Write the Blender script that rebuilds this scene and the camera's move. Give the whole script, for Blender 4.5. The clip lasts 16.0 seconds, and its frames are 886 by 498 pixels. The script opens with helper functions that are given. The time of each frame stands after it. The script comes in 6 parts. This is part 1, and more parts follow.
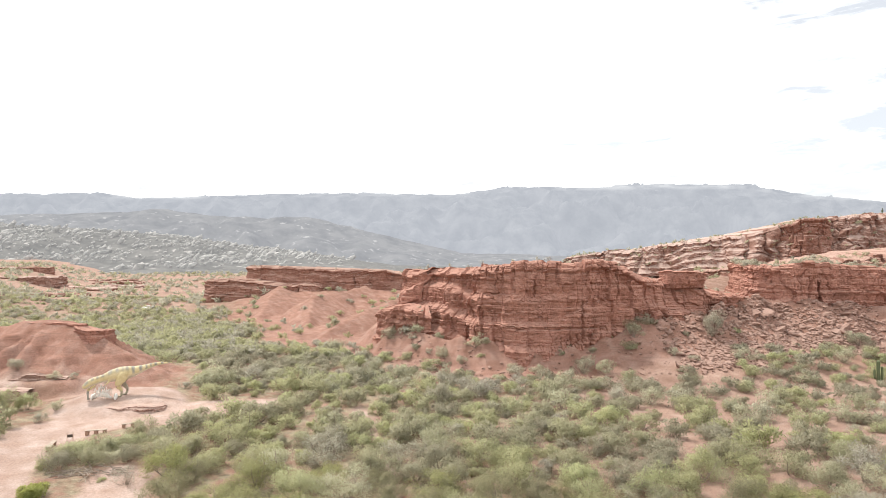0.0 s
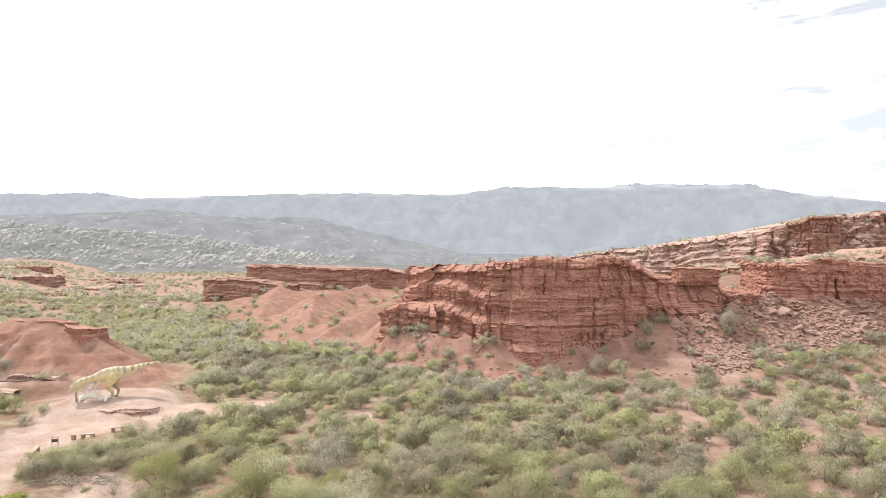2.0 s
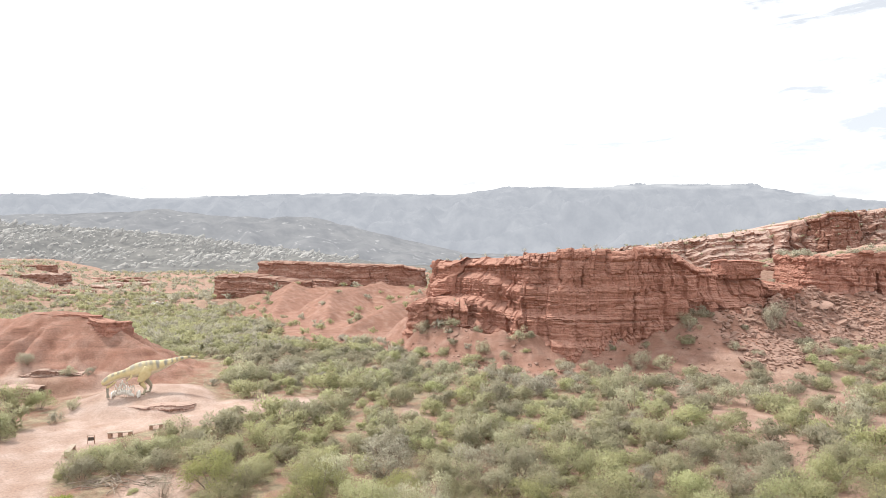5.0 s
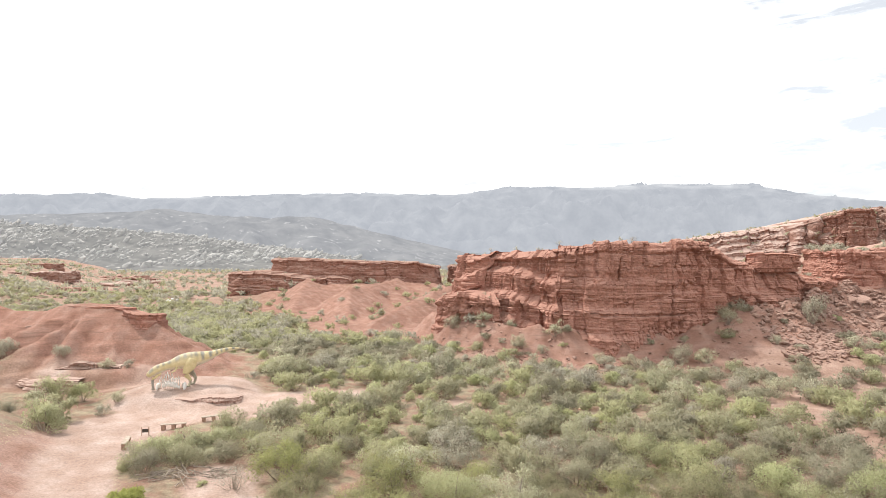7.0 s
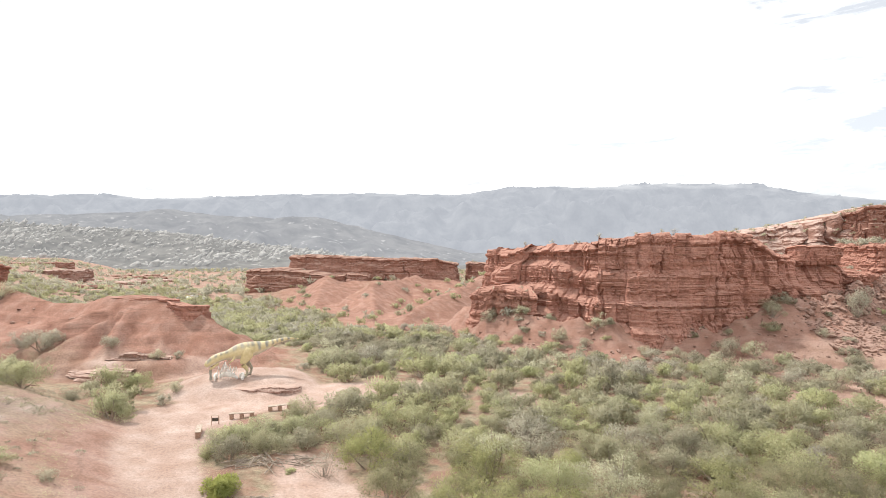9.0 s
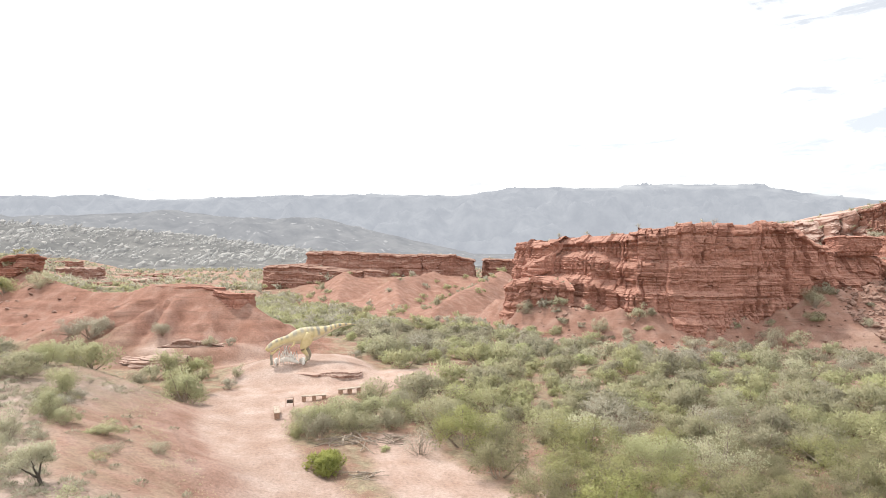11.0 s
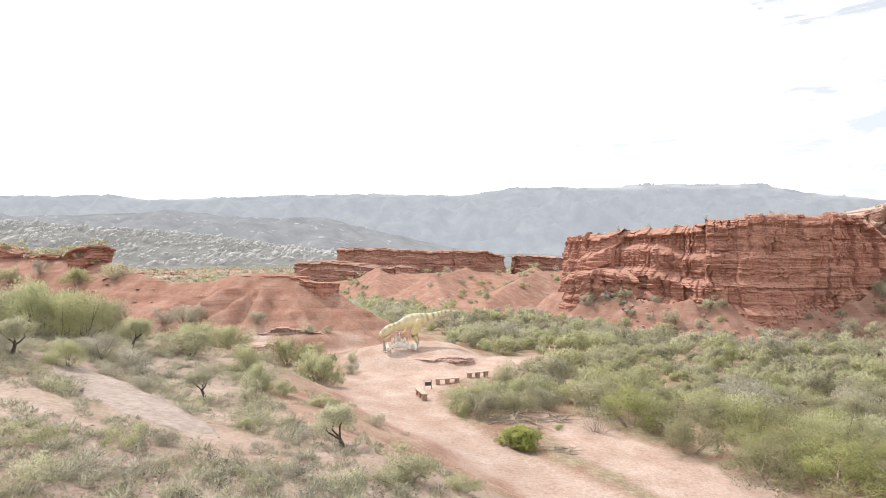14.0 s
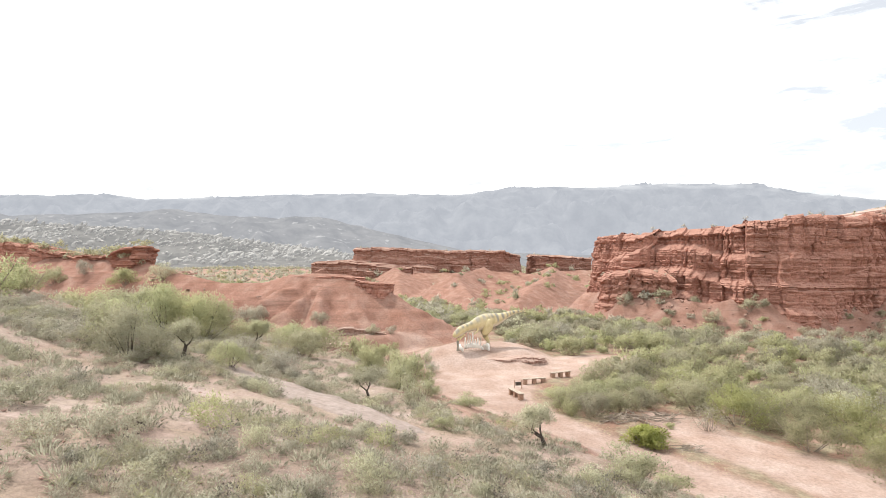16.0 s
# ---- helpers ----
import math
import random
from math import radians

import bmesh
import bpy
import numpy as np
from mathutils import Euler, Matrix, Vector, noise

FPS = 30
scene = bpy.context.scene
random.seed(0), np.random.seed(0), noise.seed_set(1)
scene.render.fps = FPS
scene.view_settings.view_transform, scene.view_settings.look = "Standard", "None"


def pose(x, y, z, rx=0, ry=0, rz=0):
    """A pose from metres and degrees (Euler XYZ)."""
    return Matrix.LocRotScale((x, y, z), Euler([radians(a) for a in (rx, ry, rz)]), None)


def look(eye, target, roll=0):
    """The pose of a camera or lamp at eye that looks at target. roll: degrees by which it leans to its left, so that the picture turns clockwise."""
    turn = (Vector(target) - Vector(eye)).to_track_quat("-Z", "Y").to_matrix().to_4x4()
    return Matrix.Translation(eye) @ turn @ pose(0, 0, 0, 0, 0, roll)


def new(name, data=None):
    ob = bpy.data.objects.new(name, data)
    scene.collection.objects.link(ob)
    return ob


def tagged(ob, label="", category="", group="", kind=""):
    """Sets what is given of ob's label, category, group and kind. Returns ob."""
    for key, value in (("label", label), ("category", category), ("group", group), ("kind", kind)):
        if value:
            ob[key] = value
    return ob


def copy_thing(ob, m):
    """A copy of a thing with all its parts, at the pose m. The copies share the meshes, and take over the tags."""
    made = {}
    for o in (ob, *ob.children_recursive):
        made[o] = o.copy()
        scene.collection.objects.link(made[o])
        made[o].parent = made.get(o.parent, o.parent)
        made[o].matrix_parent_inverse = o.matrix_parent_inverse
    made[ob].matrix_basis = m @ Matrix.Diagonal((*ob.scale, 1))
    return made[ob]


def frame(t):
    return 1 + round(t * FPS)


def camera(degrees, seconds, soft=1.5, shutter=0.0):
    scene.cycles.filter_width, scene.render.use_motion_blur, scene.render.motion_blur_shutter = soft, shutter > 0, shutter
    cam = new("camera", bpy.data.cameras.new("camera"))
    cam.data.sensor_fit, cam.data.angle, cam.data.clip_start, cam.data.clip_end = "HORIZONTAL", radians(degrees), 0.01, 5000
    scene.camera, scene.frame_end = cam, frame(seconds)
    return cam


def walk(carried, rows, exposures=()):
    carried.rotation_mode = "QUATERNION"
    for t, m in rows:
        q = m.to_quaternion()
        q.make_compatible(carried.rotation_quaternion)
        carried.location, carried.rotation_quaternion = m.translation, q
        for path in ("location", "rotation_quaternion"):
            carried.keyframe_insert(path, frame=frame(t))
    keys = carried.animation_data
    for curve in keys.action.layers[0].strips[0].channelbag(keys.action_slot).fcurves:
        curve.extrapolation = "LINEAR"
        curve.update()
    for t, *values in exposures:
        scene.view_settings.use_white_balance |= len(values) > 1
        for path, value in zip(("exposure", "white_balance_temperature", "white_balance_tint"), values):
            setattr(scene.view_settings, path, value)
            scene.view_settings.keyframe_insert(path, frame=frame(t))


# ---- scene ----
import itertools

cam = camera(74.7, 16.0, soft=0.9)
PATH = [
    (0, (-1.018, -0.133, 19.199), (-1.015, 1.867, 19.201), -0.05),
    (0.5, (-1.112, 0.968, 19.026), (-1.109, 2.968, 19.028), -0.05),
    (1, (-1.302, 2.022, 18.823), (-1.3, 4.022, 18.825), -0.05),
    (1.5, (-1.587, 2.947, 18.593), (-1.585, 4.947, 18.596), -0.05),
    (2, (-2.038, 3.808, 18.369), (-2.036, 5.808, 18.372), -0.05),
    (2.5, (-2.618, 4.621, 18.107), (-2.616, 6.621, 18.11), -0.05),
    (3, (-3.336, 5.373, 17.865), (-3.334, 7.373, 17.868), -0.05),
    (3.5, (-4.228, 6.044, 17.62), (-4.226, 8.044, 17.624), -0),
    (4, (-5.368, 6.653, 17.411), (-5.366, 8.653, 17.414), -0.05),
    (6.5, (-12.16, 9.246, 15.899), (-12.16, 11.246, 15.903), -0.1),
    (7, (-13.677, 9.62, 15.565), (-13.678, 11.62, 15.569), -0.1),
    (7.5, (-15.167, 9.966, 15.201), (-15.17, 11.966, 15.205), -0.1),
    (8, (-16.771, 10.274, 14.82), (-16.777, 12.274, 14.825), -0.15),
    (8.5, (-18.369, 10.586, 14.509), (-18.377, 12.586, 14.514), -0.15),
    (9, (-20.002, 10.823, 14.235), (-20.011, 12.823, 14.24), -0.15),
    (11.5, (-28.175, 11.564, 11.826), (-28.187, 13.564, 11.835), -0.2),
    (12, (-29.913, 11.604, 11.222), (-29.926, 13.604, 11.23), -0.2),
    (12.5, (-31.666, 11.667, 10.9), (-31.679, 13.667, 10.909), -0.15),
    (13, (-33.702, 11.666, 10.906), (-33.715, 13.666, 10.915), -0.15),
    (13.5, (-35.723, 11.566, 10.946), (-35.737, 13.566, 10.955), -0.15),
    (14, (-38.007, 11.393, 10.996), (-38.021, 13.393, 11.005), -0.2),
    (14.5, (-40.159, 11.235, 11.062), (-40.172, 13.235, 11.07), -0.2),
    (15, (-42.408, 11.055, 11.117), (-42.417, 13.055, 11.124), -0.2),
    (15.5, (-44.292, 10.901, 11.181), (-44.293, 12.901, 11.189), -0.2),
    (16, (-46.018, 10.758, 11.205), (-46.018, 12.758, 11.212), -0.2),
]
walk(cam, [(t, look(eye, target, roll)) for t, eye, target, roll in PATH], [(0.0, 0.8), (16.0, 0.8)])

# ---- light: hazy bright sky with thin white cloud, one soft sun ----
SUN_ELEV, SUN_TURN = 58.0, 148.0
world = bpy.data.worlds.new("sky")
scene.world = world
world.use_nodes = True
wn, wl = world.node_tree.nodes, world.node_tree.links
wn.clear()
w_out = wn.new("ShaderNodeOutputWorld")
w_bg = wn.new("ShaderNodeBackground")
w_sky = wn.new("ShaderNodeTexSky")
w_sky.sky_type = "NISHITA"
w_sky.sun_disc = False
w_sky.sun_elevation = radians(SUN_ELEV)
w_sky.sun_rotation = radians(-SUN_TURN + 90)
w_sky.air_density, w_sky.dust_density, w_sky.altitude = 1.0, 3.0, 900
w_gain = wn.new("ShaderNodeVectorMath")
w_gain.operation = "SCALE"
w_gain.inputs[3].default_value = 0.10
w_tc = wn.new("ShaderNodeTexCoord")
w_map = wn.new("ShaderNodeMapping")
w_map.inputs["Scale"].default_value = (2.2, 2.2, 9.0)
w_noise = wn.new("ShaderNodeTexNoise")
w_noise.inputs["Scale"].default_value = 3.7
w_noise.inputs["Detail"].default_value = 9.0
w_noise.inputs["Roughness"].default_value = 0.62
w_noise.inputs["Distortion"].default_value = 0.35
w_ramp = wn.new("ShaderNodeValToRGB")
w_ramp.color_ramp.elements[0].position, w_ramp.color_ramp.elements[1].position = 0.22, 0.47
w_ramp.color_ramp.elements[0].color, w_ramp.color_ramp.elements[1].color = (0.26, 0.26, 0.26, 1), (1, 1, 1, 1)
w_mix = wn.new("ShaderNodeMix")
w_mix.data_type = "RGBA"
CLOUD = (1.12, 1.13, 1.12, 1)
w_mix.inputs["B"].default_value = CLOUD
wl.new(w_tc.outputs["Generated"], w_map.inputs["Vector"])
wl.new(w_map.outputs["Vector"], w_noise.inputs["Vector"])
# the cover thins out in a low band over the mountains and towards both sides
w_sep = wn.new("ShaderNodeSeparateXYZ")
wl.new(w_tc.outputs["Generated"], w_sep.inputs[0])
w_east, w_low, w_off, w_thin = (wn.new("ShaderNodeMapRange"), wn.new("ShaderNodeValToRGB"), wn.new("ShaderNodeMath"), wn.new("ShaderNodeMath"))
for key, v in (("From Min", 0.40), ("From Max", 0.62), ("To Min", 0.0), ("To Max", 0.25)):
    w_east.inputs[key].default_value = v
w_side = wn.new("ShaderNodeMath")
w_side.operation = "ABSOLUTE"
wl.new(w_sep.outputs["X"], w_side.inputs[0])
wl.new(w_side.outputs[0], w_east.inputs["Value"])
for pos, v in ((0.125, 0.0), (0.155, 0.12), (0.172, 0.12), (0.195, 0.0)):
    e = w_low.color_ramp.elements[0] if v == 0.0 and pos < 0.13 else w_low.color_ramp.elements.new(pos)
    e.position, e.color = pos, (v, v, v, 1)
w_low.color_ramp.elements[-1].color = (0, 0, 0, 1)
wl.new(w_sep.outputs["Z"], w_low.inputs["Fac"])
w_off.operation, w_thin.operation = "ADD", "SUBTRACT"
wl.new(w_east.outputs[0], w_off.inputs[0])
wl.new(w_low.outputs["Color"], w_off.inputs[1])
wl.new(w_noise.outputs["Fac"], w_thin.inputs[0])
wl.new(w_off.outputs[0], w_thin.inputs[1])
wl.new(w_thin.outputs[0], w_ramp.inputs["Fac"])
wl.new(w_ramp.outputs["Color"], w_mix.inputs["Factor"])
wl.new(w_sky.outputs["Color"], w_gain.inputs[0])
w_pale = wn.new("ShaderNodeHueSaturation")
w_pale.inputs["Saturation"].default_value, w_pale.inputs["Value"].default_value = 0.45, 0.92
wl.new(w_gain.outputs["Vector"], w_pale.inputs["Color"])
wl.new(w_pale.outputs["Color"], w_mix.inputs["A"])
wl.new(w_mix.outputs["Result"], w_bg.inputs["Color"])
wl.new(w_bg.outputs["Background"], w_out.inputs["Surface"])
w_bg.inputs["Strength"].default_value = 0.92

sun = new("sun", bpy.data.lights.new("sun", "SUN"))
sun.data.energy, sun.data.angle, sun.data.color = 2.4, radians(3.0), (1.0, 0.955, 0.89)
el, az = radians(SUN_ELEV), radians(SUN_TURN)
SUNWAY = Vector((math.cos(el) * math.cos(az), math.cos(el) * math.sin(az), math.sin(el)))
sun.matrix_world = look(SUNWAY * 100, (0, 0, 0))


# ---- materials ----
def mat(name, rough=0.9, spec=0.2):
    m = bpy.data.materials.new(name)
    m.use_nodes = True
    b = m.node_tree.nodes["Principled BSDF"]
    b.inputs["Roughness"].default_value = rough
    b.inputs["Specular IOR Level"].default_value = spec
    return m, m.node_tree.nodes, m.node_tree.links, b


def coords(n, l, kind="Object", scale=(1, 1, 1)):
    tc, mp = n.new("ShaderNodeTexCoord"), n.new("ShaderNodeMapping")
    mp.inputs["Scale"].default_value = scale
    l.new(tc.outputs[kind], mp.inputs["Vector"])
    return mp.outputs["Vector"]


def noise_of(n, l, vec, scale, detail=4, rough=0.55):
    t = n.new("ShaderNodeTexNoise")
    t.inputs["Scale"].default_value, t.inputs["Detail"].default_value, t.inputs["Roughness"].default_value = scale, detail, rough
    l.new(vec, t.inputs["Vector"])
    return t.outputs["Fac"]


def ramp(n, l, fac, stops):
    r = n.new("ShaderNodeValToRGB")
    els = r.color_ramp.elements
    while len(els) < len(stops):
        els.new(0.5)
    for e, (p, c) in zip(els, stops):
        e.position, e.color = p, (*c, 1) if len(c) == 3 else c
    l.new(fac, r.inputs["Fac"])
    return r.outputs["Color"]


def grey(p):
    return (p, p, p)


def blend(n, l, fac, a, b, mode="MIX"):
    x = n.new("ShaderNodeMix")
    x.data_type, x.blend_type = "RGBA", mode
    for sock, v in (("Factor", fac), ("A", a), ("B", b)):
        if isinstance(v, (int, float)):
            x.inputs[sock].default_value = v
        elif isinstance(v, tuple):
            x.inputs[sock].default_value = (*v, 1) if len(v) == 3 else v
        else:
            l.new(v, x.inputs[sock])
    return x.outputs["Result"]


def bump(n, l, b, height, strength=0.4, dist=0.1):
    u = n.new("ShaderNodeBump")
    u.inputs["Strength"].default_value, u.inputs["Distance"].default_value = strength, dist
    l.new(height, u.inputs["Height"])
    l.new(u.outputs["Normal"], b.inputs["Normal"])


def attr(n, name):
    a = n.new("ShaderNodeAttribute")
    a.attribute_name = name
    return a.outputs["Fac"]


def ground_mat():
    m, n, l, b = mat("desert_ground", 0.95, 0.1)
    v = coords(n, l)
    big, mid, fine = noise_of(n, l, v, 0.05, 5), noise_of(n, l, v, 0.45, 6), noise_of(n, l, v, 5.0, 5, 0.65)
    soil = ramp(n, l, mid, [(0.3, (0.210, 0.122, 0.088)), (0.5, (0.269, 0.164, 0.122)), (0.7, (0.336, 0.223, 0.172))])
    sand = ramp(n, l, mid, [(0.3, (0.340, 0.234, 0.188)), (0.5, (0.400, 0.292, 0.243)), (0.72, (0.470, 0.365, 0.317))])
    red = ramp(n, l, mid, [(0.28, (0.236, 0.122, 0.088)), (0.5, (0.300, 0.168, 0.128)), (0.72, (0.368, 0.236, 0.189))])
    stone = ramp(n, l, mid, [(0.3, (0.262, 0.190, 0.157)), (0.5, (0.345, 0.262, 0.224)), (0.7, (0.432, 0.343, 0.303))])
    litter = ramp(n, l, noise_of(n, l, v, 1.3, 5), [(0.3, (0.176, 0.149, 0.101)), (0.6, (0.324, 0.270, 0.189))])
    c = blend(n, l, attr(n, "sandy"), soil, sand)
    strat = noise_of(n, l, coords(n, l, "Object", (0.06, 0.06, 1.5)), 1.8, 5, 0.7)
    red = blend(n, l, 0.6, red, ramp(n, l, strat, [(0.34, grey(0.6)), (0.43, grey(0.95)), (0.55, grey(1.0)), (0.68, grey(1.25))]), "MULTIPLY")
    c = blend(n, l, attr(n, "reddish"), c, red)
    c = blend(n, l, attr(n, "stony"), c, stone)
    patch = n.new("ShaderNodeMath")
    patch.operation = "MULTIPLY"
    l.new(attr(n, "leafy"), patch.inputs[0])
    l.new(ramp(n, l, noise_of(n, l, v, 0.7, 5), [(0.38, grey(0)), (0.6, grey(1))]), patch.inputs[1])
    c = blend(n, l, patch.outputs[0], c, litter)
    c = blend(n, l, 0.6, c, ramp(n, l, fine, [(0.3, grey(0.6)), (0.5, grey(1.0)), (0.7, grey(1.3))]), "MULTIPLY")
    grit = noise_of(n, l, v, 19.0, 4, 0.7)
    c = blend(n, l, 0.42, c, ramp(n, l, grit, [(0.32, grey(0.66)), (0.5, grey(1.0)), (0.68, grey(1.3))]), "MULTIPLY")
    c = blend(n, l, 0.5, c, ramp(n, l, big, [(0.3, grey(0.75)), (0.7, grey(1.2))]), "MULTIPLY")
    l.new(c, b.inputs["Base Color"])
    mix = n.new("ShaderNodeMath")
    mix.operation = "ADD"
    l.new(fine, mix.inputs[0])
    l.new(mid, mix.inputs[1])
    bump(n, l, b, mix.outputs[0], 0.7, 0.22)
    return m


def rock_mat(name, dark, main, pale, dust=(0.5, 0.27, 0.19), band=0.9, dust_amount=0.85):
    """Layered sandstone: bands along the height, stains, dust on the upward faces."""
    m, n, l, b = mat(name, 0.92, 0.12)
    v = coords(n, l)
    layers = coords(n, l, "Object", (0.05, 0.05, band))
    strat = noise_of(n, l, layers, 1.6, 6, 0.7)
    streak = noise_of(n, l, coords(n, l, "Object", (0.9, 0.9, 0.1)), 0.9, 4)
    fine = noise_of(n, l, v, 3.2, 6, 0.65)
    c = ramp(n, l, strat, [(0.3, dark), (0.5, main), (0.68, pale)])
    c = blend(n, l, 0.5, c, ramp(n, l, streak, [(0.35, grey(0.74)), (0.6, grey(1.1))]), "MULTIPLY")
    c = blend(n, l, 0.6, c, ramp(n, l, fine, [(0.3, grey(0.55)), (0.5, grey(1)), (0.72, grey(1.38))]), "MULTIPLY")
    geo, sep = n.new("ShaderNodeNewGeometry"), n.new("ShaderNodeSeparateXYZ")
    l.new(geo.outputs["Normal"], sep.inputs[0])
    up = ramp(n, l, sep.outputs["Z"], [(0.35, grey(0)), (0.8, grey(dust_amount))])
    c = blend(n, l, up, c, dust)
    l.new(c, b.inputs["Base Color"])
    bump(n, l, b, fine, 0.8, 0.25)
    return m


def leaf_mat(name, dark, light, trans=0.35):
    m, n, l, b = mat(name, 0.75, 0.15)
    info = n.new("ShaderNodeObjectInfo")
    geo = n.new("ShaderNodeNewGeometry")
    mid_ = tuple((p + q) / 2 for p, q in zip(dark, light))
    c = ramp(n, l, geo.outputs["Random Per Island"], [(0.0, dark), (0.25, mid_), (0.75, mid_), (1.0, light)])
    hsv = n.new("ShaderNodeHueSaturation")
    sat, val, hue = (n.new("ShaderNodeMapRange") for _ in range(3))
    for node, lo, hi in ((hue, 0.48, 0.518), (sat, 0.74, 1.10), (val, 0.90, 1.16)):
        node.inputs["To Min"].default_value, node.inputs["To Max"].default_value = lo, hi
        l.new(info.outputs["Random"], node.inputs["Value"])
    l.new(hue.outputs[0], hsv.inputs["Hue"])
    l.new(sat.outputs[0], hsv.inputs["Saturation"])
    l.new(val.outputs[0], hsv.inputs["Value"])
    l.new(c, hsv.inputs["Color"])
    l.new(hsv.outputs["Color"], b.inputs["Base Color"])
    tr = n.new("ShaderNodeBsdfTranslucent")
    l.new(hsv.outputs["Color"], tr.inputs["Color"])
    mx = n.new("ShaderNodeMixShader")
    mx.inputs["Fac"].default_value = trans
    l.new(b.outputs[0], mx.inputs[1])
    l.new(tr.outputs[0], mx.inputs[2])
    l.new(mx.outputs[0], n["Material Output"].inputs["Surface"])
    return m


def plain_mat(name, c1, c2, scale=3.0, rough=0.85, relief=0.3, dist=0.02):
    m, n, l, b = mat(name, rough, 0.25)
    v = coords(n, l)
    f = noise_of(n, l, v, scale, 6, 0.6)
    c = ramp(n, l, f, [(0.3, c1), (0.7, c2)])
    c = blend(n, l, 0.4, c, ramp(n, l, noise_of(n, l, v, scale * 0.2, 4), [(0.3, grey(0.7)), (0.7, grey(1.2))]), "MULTIPLY")
    l.new(c, b.inputs["Base Color"])
    bump(n, l, b, f, relief, dist)
    return m


def far_mat(name, low, high, haze_glow, amount, scale, rocks=None, rock_at_=0.58):
    """Distant slopes: scrub and rock, with haze of bright air mixed in as emission."""
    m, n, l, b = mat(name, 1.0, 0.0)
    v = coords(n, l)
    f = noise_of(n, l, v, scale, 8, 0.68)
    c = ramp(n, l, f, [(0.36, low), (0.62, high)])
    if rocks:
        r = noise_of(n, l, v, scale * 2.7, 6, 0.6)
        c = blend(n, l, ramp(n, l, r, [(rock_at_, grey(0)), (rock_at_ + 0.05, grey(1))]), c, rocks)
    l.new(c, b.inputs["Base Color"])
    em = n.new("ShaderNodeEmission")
    em.inputs["Color"].default_value = (*haze_glow, 1)
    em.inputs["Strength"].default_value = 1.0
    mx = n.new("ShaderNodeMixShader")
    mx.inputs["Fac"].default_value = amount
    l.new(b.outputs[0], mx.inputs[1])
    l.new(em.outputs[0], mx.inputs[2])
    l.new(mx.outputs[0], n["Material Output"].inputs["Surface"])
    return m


M_GROUND = ground_mat()
M_CLIFF = rock_mat("red_sandstone", (0.278, 0.127, 0.091), (0.355, 0.177, 0.133), (0.440, 0.242, 0.189), (0.405, 0.230, 0.178), 0.9, 0.75)
M_CLIFF_FAR = rock_mat("dusty_red_sandstone", (0.218, 0.105, 0.077), (0.286, 0.150, 0.113), (0.354, 0.204, 0.163), (0.381, 0.254, 0.204), 0.5)
M_CLIFF_PALE = rock_mat("pale_pink_sandstone", (0.238, 0.124, 0.095), (0.308, 0.180, 0.141), (0.395, 0.270, 0.226), (0.45, 0.338, 0.290), 0.35)
M_PALELEDGE = rock_mat("pale_ledge_sandstone", (0.300, 0.178, 0.138), (0.385, 0.252, 0.205), (0.470, 0.342, 0.290), (0.470, 0.345, 0.290), 1.4, 0.8)
M_ROCK = rock_mat("fallen_sandstone", (0.205, 0.117, 0.090), (0.280, 0.172, 0.136), (0.355, 0.240, 0.196), (0.365, 0.250, 0.204), 0.9, 0.6)
M_OLIVE = leaf_mat("olive_leaves", (0.331, 0.318, 0.181), (0.511, 0.486, 0.307), 0.55)
M_YOLIVE = leaf_mat("yellow_olive_leaves", (0.268, 0.258, 0.120), (0.415, 0.400, 0.212), 0.55)
M_GREEN = leaf_mat("light_green_leaves", (0.362, 0.358, 0.198), (0.534, 0.523, 0.332), 0.55)
M_GREY = leaf_mat("grey_green_leaves", (0.362, 0.342, 0.245), (0.590, 0.557, 0.412), 0.5)
M_VIVID = leaf_mat("yellow_green_leaves", (0.25, 0.258, 0.062), (0.41, 0.412, 0.145), 0.5)
M_BLADE = leaf_mat("grey_blades", (0.265, 0.248, 0.178), (0.48, 0.458, 0.35), 0.35)
M_TWIG = plain_mat("grey_twigs", (0.204, 0.162, 0.128), (0.425, 0.357, 0.297), 8.0)
M_BARK = plain_mat("dark_bark", (0.045, 0.036, 0.03), (0.12, 0.098, 0.08), 9.0)
M_DEAD = plain_mat("dead_dark_litter", (0.11, 0.092, 0.078), (0.26, 0.225, 0.19), 9.0)
M_BENCH = plain_mat("weathered_bench_top", (0.30, 0.235, 0.185), (0.50, 0.42, 0.345), 5.0)
M_BLOCK = plain_mat("red_brown_block", (0.27, 0.16, 0.11), (0.42, 0.28, 0.21), 6.0)
M_BONE = plain_mat("bleached_bone", (0.72, 0.68, 0.62), (0.86, 0.84, 0.80), 6.0)
M_PALEROCK = plain_mat("pale_grey_granite", (0.45, 0.44, 0.42), (0.70, 0.69, 0.66), 0.6, 0.9, 0.6, 0.2)
M_SLAB = plain_mat("pale_slab_rock", (0.235, 0.180, 0.155), (0.36, 0.295, 0.262), 3.5, 0.9, 0.9, 0.08)
M_CACTUS = plain_mat("cactus_skin", (0.075, 0.095, 0.05), (0.16, 0.185, 0.10), 5.0)


